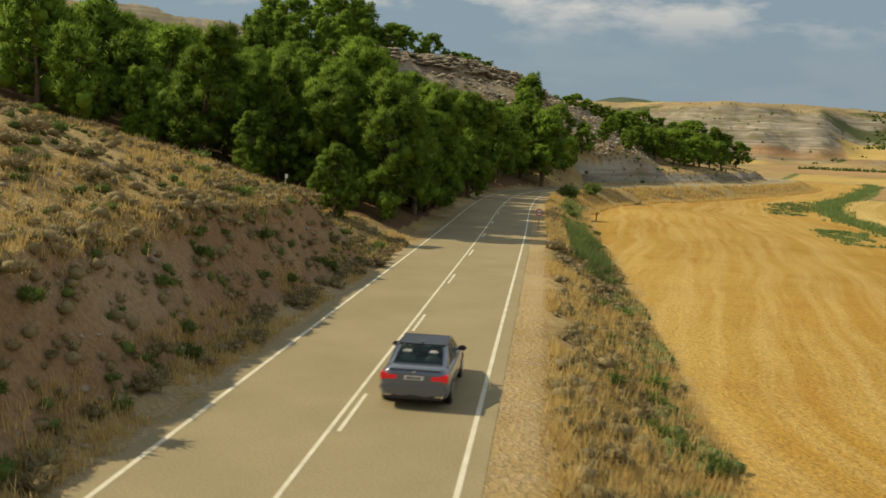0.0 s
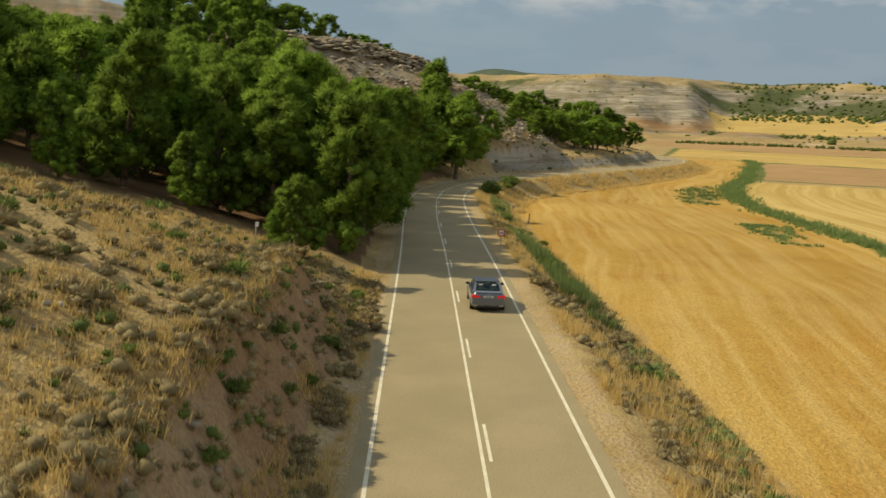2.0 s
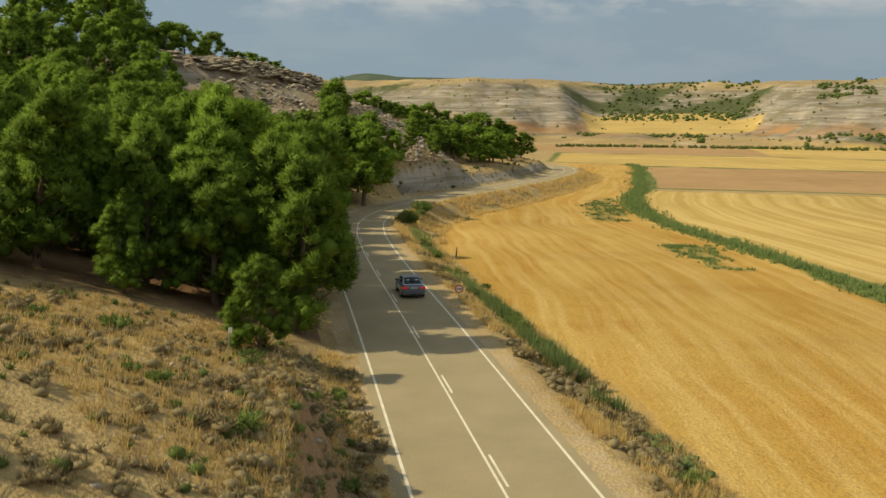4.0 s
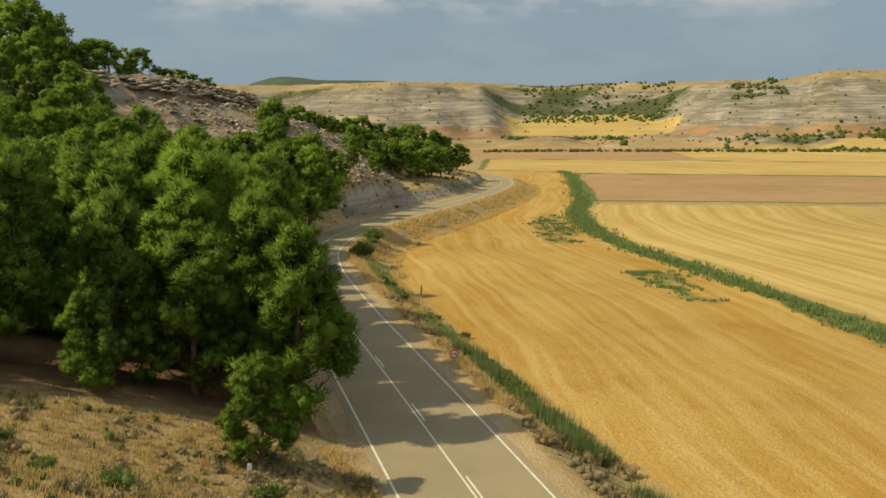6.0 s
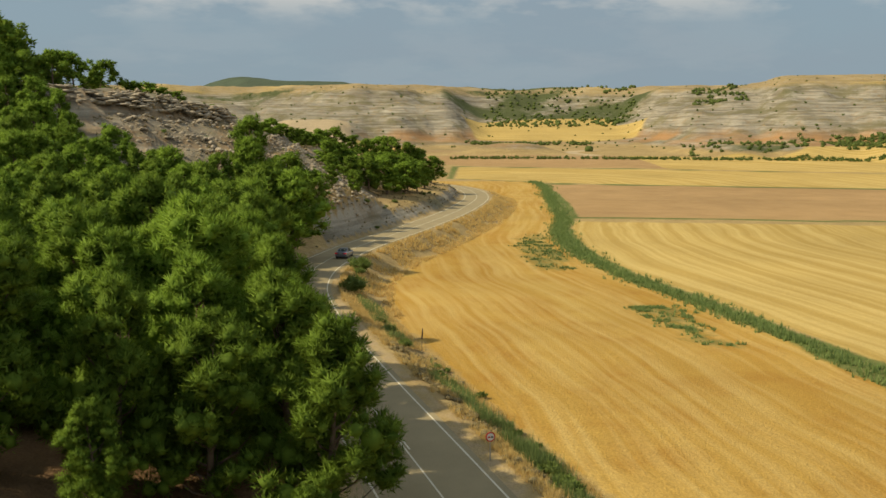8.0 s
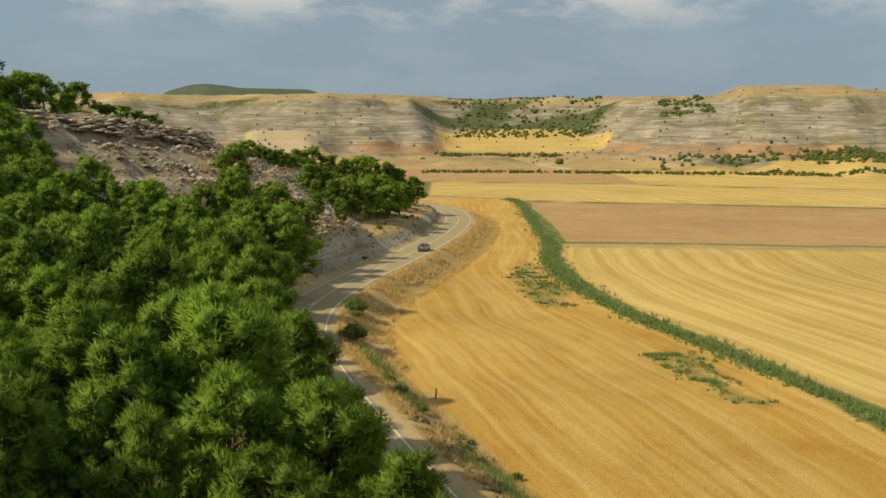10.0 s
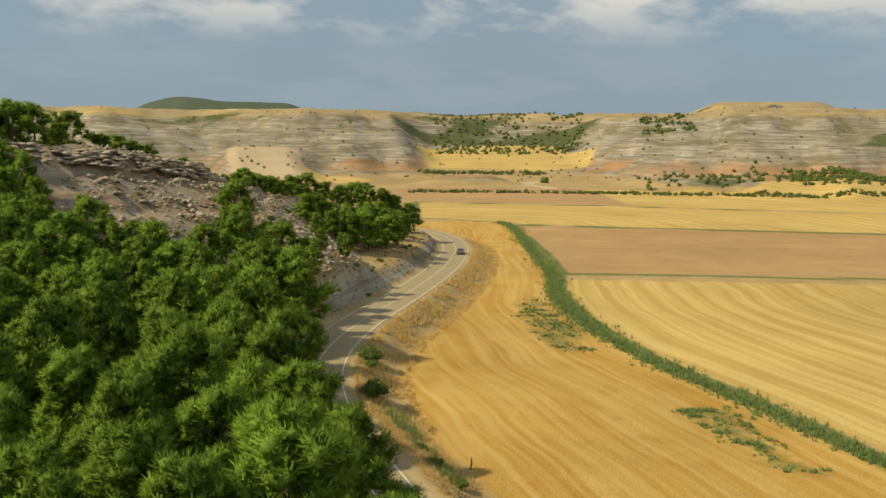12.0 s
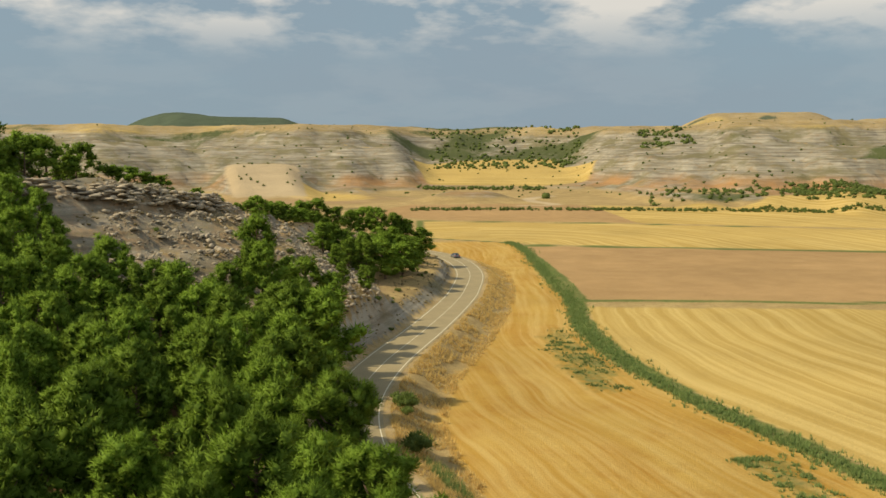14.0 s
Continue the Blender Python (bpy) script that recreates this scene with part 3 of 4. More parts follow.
def crown_mesh(name, centres, radii, count, length, width, material, seed, flat=0.75, ball=None, core=0.88, lift=0.35, hearts=None):
    """Clumps of leaves round small cores; with hearts, the leaves of one lobe face the light together."""
    rg = np.random.default_rng(seed)
    bv, bf = ball or ICO1
    cos, tris, ways, base = [], [], [], 0
    for c, r in zip(centres, radii):
        wob = 1 + 0.16 * rg.normal(size=(len(bv), 1)).clip(-1.5, 1.5)
        v = bv * wob * r * core * np.array([1, 1, flat]) + c
        cos.append(v)
        ways.append(bv)
        tris.append(bf + base)
        base += len(v)
    co, tri, way = tufts(np.asarray(centres), np.asarray(radii), count, length, width, rg, flat, lift, hearts)
    cos.append(co)
    ways.append(way)
    tris.append(tri + base)
    me = tri_mesh(name, np.concatenate(cos), np.concatenate(tris), material)
    if hearts is None:
        me.polygons.foreach_set("use_smooth", np.arange(len(me.polygons)) < len(bf) * len(centres))
    else:
        me.polygons.foreach_set("use_smooth", np.ones(len(me.polygons), bool))
        nor = np.concatenate(ways)
        nor = nor / (np.linalg.norm(nor, axis=1)[:, None] + 1e-9)
        me.normals_split_custom_set_from_vertices(nor.tolist())
    return me


def tube(path, radii, sides=7):
    verts, faces = [], []
    for k, (p, r) in enumerate(zip(path, radii)):
        p = Vector(p)
        q = Vector(path[min(k + 1, len(path) - 1)]) - Vector(path[max(k - 1, 0)])
        a = q.orthogonal().normalized()
        b = q.cross(a).normalized()
        for j in range(sides):
            w = 2 * math.pi * j / sides
            verts.append(p + (a * math.cos(w) + b * math.sin(w)) * r)
    for k in range(len(path) - 1):
        for j in range(sides):
            i, n = k * sides + j, k * sides + (j + 1) % sides
            faces.append((i, n, n + sides, i + sides))
    faces.append(tuple(range(len(verts) - sides, len(verts))))
    return verts, faces


def pine(seed, h, spread, lobes, subs, count, length, width, low=0.14, label="", size=1.0):
    """A pine with bent trunk, limbs and a billowing crown of rounded lobes."""
    rg = np.random.default_rng(seed)
    tree = new("pine_tree")
    tree.empty_display_size = 0.3
    lean = rg.normal(scale=0.05, size=2)

    def axis(z):
        u = z / h
        return Vector((lean[0] * h * u * u, lean[1] * h * u * u + 0.12 * math.sin(u * 5 + seed), z))
    heights = np.linspace(0, 0.84, 7) * h
    verts, faces = tube([tuple(axis(z) - Vector((0, 0, 0.3 * (z == 0)))) for z in heights], [0.020 * h * (1 - 0.93 * z / heights[-1]) + 0.01 for z in heights])
    cs, rs, hearts = [], [], []
    turn = rg.uniform(0, 6.28)
    for k in range(lobes):
        u = (k + rg.uniform(0.1, 0.9)) / lobes
        wide = spread * h * 1.12 * min(1.0, 0.6 + 2.0 * u) * (1 - u) ** 0.5
        turn += 2.4 + rg.normal(scale=0.5)
        fat = size * h * 0.094 * (1.15 - 0.42 * u) * rg.uniform(0.65, 1.3)
        reach = wide * (rg.uniform(0.62, 1.02) if k % 5 else rg.uniform(0.1, 0.5))
        z = h * (low + (0.94 - low) * u)
        if k == lobes - 1:
            reach, z = 0.02 * h, 0.95 * h - 0.6 * fat
        c = axis(z) + Vector((reach * math.cos(turn), reach * math.sin(turn), 0.16 * reach))
        out = Vector((math.cos(turn), math.sin(turn), 0.0))
        cs.append(tuple(c))
        rs.append(fat * 0.80)
        hearts.append(tuple(c.lerp(axis(max(0.2 * h, z - 0.06 * h)), 0.5)))
        for _ in range(subs):
            w = Vector(rg.normal(size=3)) + out * 0.35 + Vector((0, 0, 0.4))
            w.normalize()
            q = c + Vector((w.x, w.y, 1.25 * w.z)) * fat * rg.uniform(0.40, 0.95)
            cs.append(tuple(q))
            rs.append(fat * rg.uniform(0.28, 0.5))
            hearts.append(tuple((c - Vector((0, 0, 0.3 * fat))).lerp(axis(max(0.2 * h, z - 0.06 * h)), 0.5)))
        foot = axis(max(0.3, z - 0.10 * h - 0.2 * reach))
        tv, tf = tube([tuple(foot), tuple(foot.lerp(c, 0.5) - Vector((0, 0, 0.03 * h))), tuple(foot.lerp(c, 0.95))], [0.008 * h, 0.005 * h, 0.002 * h], 4)
        faces += [tuple(i + len(verts) for i in f) for f in tf]
        verts += tv
    part("trunk", mesh_of("trunk", verts, faces, M_BARK, True), None, tree)
    part("crown", crown_mesh("crown", cs, rs, count, length, width, M_PINE, seed, 1.2, lift=0.55, core=0.60, hearts=np.array(hearts)), None, tree)
    return tagged(tree, label or "green pine with billowing rounded crown", "tree", "pines on the slope")


def set_thing(proto, x, y, scale=1.0, turn=None, sink=0.1, first=False, wide=1.0):
    m = pose(x, y, ground_z(x, y) - sink, 0, 0, math.degrees(turn if turn is not None else rng.uniform(0, 6.28)))
    ob = copy_thing(proto, m)
    ob.scale = (scale * wide, scale * wide, scale)
    return ob


def hide_proto(protos):
    """Takes away the patterns from which the copies were made."""
    for p in protos:
        for o in (*p.children_recursive, p):
            bpy.data.objects.remove(o)


def build_pines():
    near = [pine(10 + k, 9.0, sp, n, 8, 95, 0.26, 0.024, lo) for k, (sp, lo, n) in enumerate(((0.27, 0.12, 32), (0.22, 0.16, 28), (0.29, 0.10, 34), (0.21, 0.14, 29)))]
    far = [pine(30 + k, 9.0, sp, 22, 5, 42, 0.36, 0.05, lo, "", 1.2) for k, (sp, lo) in enumerate(((0.27, 0.2), (0.23, 0.22), (0.29, 0.18)))]
    round_ = [pine(50 + k, 5.0, sp, 15, 4, 36, 0.26, 0.07, 0.14, "low dark green rounded pine on the ridge", 1.5) for k, sp in enumerate((0.36, 0.42))]
    spots = []

    def put(kind, x, y, h, full=9.0, wide=1.0):
        spots.append((x, y))
        set_thing(kind, x, y, h / full, wide=wide)
    # pines whose tops stand out: place and height of the top
    marked = [(-12.4, 67.4, 11.5, 0), (-7.2, 65.0, 11.3, 1), (-8.2, 99.2, 13.4, 2), (-20.3, 77.1, 11.3, 1), (-24, 76.3, 14.3, 0), (-18.6, 84, 15.4, 3), (-12, 80.7, 16.0, 0),
              (-18, 78.5, 14.4, 1), (-6.4, 83.5, 9.8, 2), (-18.8, 92, 14.7, 3), (-23.2, 82.5, 14.5, 2), (-15.5, 98.6, 16.4, 0), (-21.1, 103, 14.5, 1), (-5.4, 119, 13.6, 2),
              (-17.3, 63.8, 8.6, 3), (-9.4, 57.6, 6.4, 2), (-8.2, 72.5, 12.6, 0), (-6.9, 78, 11.6, 3), (-13, 73.5, 13.5, 2), (-6.5, 91, 12.2, 1)]
    for x, y, top, k in marked:
        put(near[k], x, y, top - ground_z(x, y) + 0.4, wide=1.2)
    for x, y, top in ((-24.7, 145.7, 15), (-11.3, 166.6, 15.3), (4.1, 165.8, 14.3), (0.1, 168.2, 15.2), (-25.4, 130.7, 13.5), (-14.6, 146.2, 13.5), (-28.9, 177, 20.5), (-30, 154.6, 17),
                      (-3.2, 152, 13.6), (-4.4, 140, 13.5), (22.9, 209, 9.6), (17, 204, 10.2), (-16, 184, 17), (5.7, 196, 15.5), (19, 217.7, 10.0), (12, 193, 13),
                      # on the spur above the bend: the row behind its ridge, then the row on its slope
                      (25, 300, 20), (29.5, 297, 20.3), (34, 300, 20.8), (39, 297, 18.4), (44, 300, 17.4), (48, 303, 18), (52, 300, 18), (57, 301, 16.3), (61, 303, 14.3), (64.5, 301, 12),
                      (23.6, 247, 17.6), (27.5, 254, 17), (31, 255, 15.4), (36, 258, 14.4), (41.5, 261, 14.3), (47, 262, 13.2), (50, 264, 10.5), (33, 245, 13.6), (38, 248, 13.8), (28, 242, 14), (44, 254, 12.2), (55, 275, 11.5), (52, 285, 13.5)):
        put(far[len(spots) % 3], x, y, max(5.0, top - ground_z(x, y)), wide=1.65 if y > 235 else 1.35)
    tries = 0
    while tries < 9000 and len(spots) < 345:
        tries += 1
        s, d = rng.uniform(60, 215), rng.uniform(8.0, 78)
        x, y, _ = at_length(s, d)
        q, _ = from_line(np.array([x]), np.array([y]), RIM_XY)
        if y > 180 + max(0.0, -x - 22) * 2.0 and not (d < 22 and y < 196):
            continue
        if q[0] > -4 or y > 240 or y < 59 + 0.15 * (-x - 8) * (x < -8):
            continue
        gap = 4.6 if d < 28 else 4.2
        if min((x - a) ** 2 + (y - b) ** 2 for a, b in spots) < gap * gap:
            continue
        kind = near[int(rng.integers(4))] if y < 102 and d < 27 else far[int(rng.integers(3))]
        roadside = d < 15 and 84 < y < 168
        put(kind, x, y, rng.uniform(10.5, 13.0) if roadside else rng.uniform(5.0, 11.5) if y < 112 else rng.uniform(6.5, 11.5), wide=float(rng.uniform(0.95, 1.3)))
    # the ridge and the hilltop
    for x, y, h in ((-16, 231, 5.5), (-20, 233, 5), (-11.5, 233, 4.2), (-26, 230, 7), (-31, 226, 8), (-36, 232, 8), (-28, 238, 7.5), (-42, 226, 8), (-48, 234, 8), (-34, 218, 7), (-40, 214, 8), (-45, 213, 13), (-49, 219, 12.5), (-42, 221, 11.5), (-56, 215, 10), (-62, 220, 10),
                    (-4, 238, 2.4), (1, 242, 1.6), (9, 259, 4.0), (12, 264, 4.4), (15, 271, 4.6), (18, 272, 4.2), (21, 277, 4.4), (24, 279, 4.2), (27, 284, 4.0), (30, 286, 3.8), (6, 255, 3.0)):
        put(round_[int(rng.integers(2))], x, y, h, 5.0, 2.1 if h < 6 else 1.45)
    hide_proto(near + far + round_)
    return spots


TREES = build_pines()


# ---------------------------------------------------------------- bushes, tufts and stones
def bush(name, seed, r, clumps, count, length, width, material, label, category, group, flat=0.75, spread=1.0):
    rg = np.random.default_rng(seed)
    cs, rs = [], []
    for k in range(clumps):
        a, q = rg.uniform(0, 6.28), math.sqrt(rg.uniform(0, 1)) * r * spread * 0.75
        cs.append((q * math.cos(a), q * math.sin(a), r * (0.30 + 0.45 * rg.uniform(0, 1) * (1 - q / r * 0.6))))
        rs.append(r * rg.uniform(0.34, 0.55))
    ob = new(name, crown_mesh(name, cs, rs, count, length, width, material, seed, flat, core=0.72, lift=0.6))
    return tagged(ob, label, category, group)


def scatter(protos, n, s0, s1, d0, d1, lo, hi, seed, ok=None):
    rg = np.random.default_rng(seed)
    placed = []
    for _ in range(n * 6):
        if len(placed) >= n:
            break
        s, d = rg.uniform(s0, s1), rg.uniform(d0, d1)
        x, y, _ = at_length(s, d)
        if ok is not None and not ok(x, y, s, d):
            continue
        if any((x - a) ** 2 + (y - b) ** 2 < 0.25 for a, b in placed):
            continue
        placed.append((x, y))
        k = float(rg.uniform(lo, hi))
        set_thing(protos[int(rg.integers(len(protos)))], x, y, k, float(rg.uniform(0, 6.28)), 0.06 * k, wide=float(rg.uniform(0.9, 1.3)))


def build_bushes():
    thyme = [bush("thyme_bush", 60 + k, 0.5, 6, 46, 0.16, 0.022, M_GREY, "low grey-brown dry thyme cushion on the bank", "shrub", "cushions on the slope") for k in range(2)]
    olive = [bush("green_shrub", 70 + k, 0.55, 6, 50, 0.18, 0.03, M_SHRUB, "small olive-green shrub on the dry slope", "shrub", "shrubs on the slope") for k in range(2)]
    tall = [bush("leafy_bush", 80 + k, 1.3, 12, 80, 0.26, 0.05, M_SHRUB, "dense green bush beside the stubble field", "bush", "bushes along the verge") for k in range(2)]
    scatter(olive, 70, 2, 58, 8.6, 30, 0.4, 1.4, 1)
    scatter(thyme, 110, 2, 58, 7.6, 30, 0.5, 1.4, 2)
    scatter(olive + thyme, 60, 4, 56, 5.0, 7.8, 0.3, 1.0, 3)
    scatter(thyme, 34, 6, 60, 4.5, 5.6, 0.5, 1.2, 4)
    scatter(thyme, 70, 8, 75, -10.2, -5.6, 0.5, 1.5, 5)
    scatter(olive, 34, 8, 110, -10.6, -7.4, 0.5, 1.3, 6)
    scatter(olive, 70, 180, 330, 7, 40, 0.6, 1.7, 8)
    for x, y, k in ((13.0, 157.2, 1.6), (8.2, 139.4, 1.65), (9.0, 142, 0.7), (12.0, 154, 0.8), (7.9, 72, 0.95), (8.2, 75, 0.85), (7.6, 117, 0.75), (8.1, 112, 0.7), (7.8, 122, 0.6), (8.6, 101, 0.5),
                    (7.4, 96, 0.45), (7.9, 88, 0.5), (10, 21, 0.5), (9.6, 17, 0.55), (10.2, 14, 0.6), (26, 205, 0.5)):
        set_thing(tall[int(k * 100) % 2], x, y, k)
    hide_proto(thyme + olive + tall)


build_bushes()


def blades(name, places, n, tall, wide, material, label, category, seed, lean=0.35):
    """Grass in tufts, as one mesh of slim blades."""
    rg = np.random.default_rng(seed)
    p = places(rg, n)
    z = height(p[:, 0], p[:, 1])
    per = 7
    c = np.repeat(np.c_[p, z - 0.02], per, 0)
    m = len(c)
    k = np.repeat(rg.uniform(0.5, 1.3, n), per)
    a = rg.uniform(0, 6.28, m)
    c[:, :2] += rg.normal(scale=0.09, size=(m, 2)) * k[:, None]
    up = np.stack([lean * np.cos(a), lean * np.sin(a), np.ones(m)], -1) + rg.normal(scale=0.15, size=(m, 3))
    b = a + 1.57 + rg.normal(scale=0.5, size=m)
    w = np.stack([np.cos(b), np.sin(b), 0 * b], -1) * (wide * k)[:, None]
    co = np.stack([c - w, c + w, c + up * (tall * k * rg.uniform(0.6, 1.2, m))[:, None]], 1).reshape(-1, 3)
    ob = new(name, tri_mesh(name, co, np.arange(m * 3).reshape(-1, 3), material))
    return tagged(ob, label, category, kind="stuff")


def along(s0, s1, d0, d1, clump=0.0):
    def places(rg, n):
        out = []
        while len(out) < n:
            s, d = rg.uniform(s0, s1), rg.uniform(d0, d1)
            x, y, _ = at_length(s, d)
            if clump and value_noise(np.array([x * 0.35]), np.array([y * 0.35]), 77)[0] < clump:
                continue
            out.append((x, y))
        return np.array(out)
    return places


blades("dry_grass", along(0, 62, 7.7, 32, 0.25), 17000, 0.26, 0.022, M_DRY, "dry golden grass tufts on the slope", "grass", 11)
blades("verge_grass", along(4, 130, -10.8, -5.3, 0.3), 9000, 0.48, 0.022, M_DRY, "tall dry golden grass along the road verge", "grass", 12)
blades("bend_grass", along(130, 330, -12, -4.9, 0.3), 5000, 0.6, 0.05, M_DRY, "dry golden grass along the bend", "grass", 13)
blades("crest_grass", along(0, 60, 7.5, 8.9, 0.35), 1200, 0.28, 0.02, M_DRY, "dry golden grass along the crest of the bank", "grass", 20, 0.5)
blades("bank_grass", along(4, 62, 4.3, 6.2, 0.42), 1800, 0.3, 0.02, M_DRY, "sparse dry grass at the foot of the bank", "grass", 14)
blades("reeds", along(54, 86, -9.9, -7.2, 0.36), 1700, 0.95, 0.035, M_REED, "dense green reeds beside the road", "reeds", 15, 0.2)
blades("green_weeds", along(84, 138, -9.6, -7.0, 0.5), 1300, 0.7, 0.035, M_REED, "green weeds in a strip along the verge", "weeds", 16, 0.3)


def over_patch(outline, clump):
    """Places inside an outline, in clumps."""
    p = np.array(outline, float)

    def places(rg, n):
        out = np.zeros((0, 2))
        while len(out) < n:
            q = rg.uniform(p.min(0), p.max(0), (4 * n, 2))
            keep = (inside(outline, q[:, 0], q[:, 1]) + 9.0 * fbm(q[:, 0] * 0.25, q[:, 1] * 0.25, 57, 4) > 0) & (fbm(q[:, 0] * 0.6, q[:, 1] * 0.6, 58, 3) + 0.5 + 0.12 * rg.normal(size=len(q)) > clump)
            out = np.concatenate([out, q[keep]])
        return out[:n]
    return places


def along_ditch(rg, n):
    k = rg.integers(0, len(DITCH) - 1, n)
    p = DITCH[k] + (DITCH[k + 1] - DITCH[k]) * rg.uniform(0, 1, (n, 1))
    return p + np.clip(rg.normal(scale=1.2, size=(n, 2)), -3.4, 3.4) * (0.5 + 1.2 * value_noise(p[:, :1] * 0.12, p[:, 1:] * 0.12, 59))


blades("field_weeds", over_patch(WEEDS[0], 0.6), 620, 0.34, 0.06, M_REED, "bright green weeds in a patch of stubble", "weeds", 17, 0.5)
blades("corner_weeds", over_patch(WEEDS[1], 0.66), 560, 0.34, 0.07, M_REED, "thin green weeds beside the grassy ditch", "weeds", 18, 0.5)
blades("ditch_grass", along_ditch, 5200, 0.6, 0.06, M_REED, "green grass and reeds along the field ditch", "grass", 19, 0.35)


def stones():
    """Loose stones on the rocky slope and under the cut bank."""
    rg = np.random.default_rng(31)
    xy, rs = [], []
    while len(xy) < 6200:
        x, y = rg.uniform(-22, 30), rg.uniform(180, 262)
        q, _ = from_line(np.array([x]), np.array([y]), RIM_XY)
        if -32 < q[0] < 4:
            xy.append((x, y))
            rs.append(0.12 + 0.5 * rg.uniform(0, 1) ** 4)
    while len(xy) < 6900:
        s, d = rg.uniform(4, 60), rg.uniform(4.6, 12)
        x, y, _ = at_length(s, d)
        xy.append((x, y))
        rs.append(0.04 + 0.13 * rg.uniform(0, 1) ** 5)
    xy = np.array(xy)
    z = height(xy[:, 0], xy[:, 1])
    bv, bf = ICO1
    cos = [bv * (1 + 0.3 * rg.normal(size=(len(bv), 1)).clip(-1, 1)) * r * rg.uniform(0.6, 1.2, 3) * np.array([1.2, 1.2, 0.7]) + (x, y, h + 0.1 * r) for (x, y), h, r in zip(xy, z, rs)]
    tris = [bf + k * len(bv) for k in range(len(rs))]
    ob = new("stones", tri_mesh("stones", np.concatenate(cos), np.concatenate(tris), M_STONE))
    return tagged(ob, "loose pale grey stones on the dry slopes", "stones", kind="stuff")


stones()


def rock_ledge():
    """Broken layers of rock along the rim of the flat-topped hill."""
    rg = np.random.default_rng(41)
    bv, bf = ICO2
    cos, tris, base = [], [], 0
    for layer in range(4):
        a = RIM_CUM[3] - 4
        while a < RIM_CUM[6] + 3:
            w = rg.uniform(0.35, 1.5)
            i = int(np.clip(np.searchsorted(RIM_CUM, a) - 1, 0, len(RIM) - 2))
            u = (a - RIM_CUM[i]) / (RIM_CUM[i + 1] - RIM_CUM[i])
            p = RIM_XY[i] * (1 - u) + RIM_XY[i + 1] * u
            t = (RIM_XY[i + 1] - RIM_XY[i]) / (RIM_CUM[i + 1] - RIM_CUM[i])
            out = 0.2 + 0.75 * layer + rg.normal(scale=0.35)
            x, y = p[0] + t[1] * out, p[1] - t[0] * out
            z = RIM[i][2] * (1 - u) + RIM[i + 1][2] * u - 0.30 - 0.75 * layer + rg.normal(scale=0.18)
            v = np.sign(bv) * np.abs(bv) ** 0.8 * np.array([w * 0.75, rg.uniform(0.5, 1.1), rg.uniform(0.15, 0.42)]) * (1 + 0.22 * rg.normal(size=(len(bv), 3)).clip(-1.5, 1.5))
            turn = np.array([[t[0], -t[1], 0], [t[1], t[0], 0], [0, 0, 1]])
            cos.append(v @ turn.T + (x, y, z))
            tris.append(bf + base)
            base += len(v)
            a += w * rg.uniform(0.7, 1.1) + (1.5 if rg.uniform(0, 1) < 0.08 else 0)
    ob = new("rock_ledge", tri_mesh("rock_ledge", np.concatenate(cos), np.concatenate(tris), M_STONE))
    return tagged(ob, "broken grey limestone ledges along the hill rim", "rock", kind="stuff")


rock_ledge()


def low_scrub(name, n, s0, s1, d0, d1, lo, hi, material, label, seed):
    """Low cushions of dry growth, too many to count."""
    rg = np.random.default_rng(seed)
    xy, rs = [], []
    while len(xy) < n:
        x, y, _ = at_length(rg.uniform(s0, s1), rg.uniform(d0, d1))
        if value_noise(np.array([x * 0.4]), np.array([y * 0.4]), seed)[0] < 0.45 and rg.uniform(0, 1) < 0.8:
            continue
        xy.append((x, y))
        rs.append(lo + (hi - lo) * rg.uniform(0, 1) ** 2)
    xy = np.array(xy)
    z = height(xy[:, 0], xy[:, 1])
    pts = [(x, y, h + 0.3 * r) for (x, y), h, r in zip(xy, z, rs)]
    ob = new(name, crown_mesh(name, pts, rs, 26, 0.14, 0.018, material, seed, 0.7, core=0.8, lift=0.7))
    return tagged(ob, label, "scrub", kind="stuff")


low_scrub("dry_scrub", 1900, 0, 62, 7.6, 33, 0.10, 0.36, M_GREY, "low grey-brown dry scrub on the hillside", 91)
low_scrub("olive_scrub", 520, 0, 62, 7.6, 33, 0.10, 0.36, M_SHRUB, "low olive-green scrub on the hillside", 92)
low_scrub("bank_scrub", 520, 2, 60, 5.0, 8.2, 0.08, 0.34, M_GREY, "dry brown scrub clinging to the cut bank", 95)
low_scrub("bank_green", 120, 2, 60, 5.2, 8.0, 0.08, 0.30, M_SHRUB, "small green plants on the cut bank", 96)
low_scrub("crest_scrub", 420, 2, 58, 7.7, 9.4, 0.12, 0.40, M_GREY, "dry scrub along the crest of the bank", 97)
low_scrub("edge_weeds", 330, 4, 52, -10.8, -8.8, 0.14, 0.5, M_REED, "green weeds at the edge of the stubble", 98)
low_scrub("verge_scrub", 1250, 4, 110, -10.5, -5.6, 0.14, 0.46, M_GREY, "low grey dry scrub along the verge", 93)
low_scrub("slope_scrub", 2200, 170, 330, 5.5, 62, 0.12, 0.42, M_GREY, "low dry scrub on the rocky slope", 94)

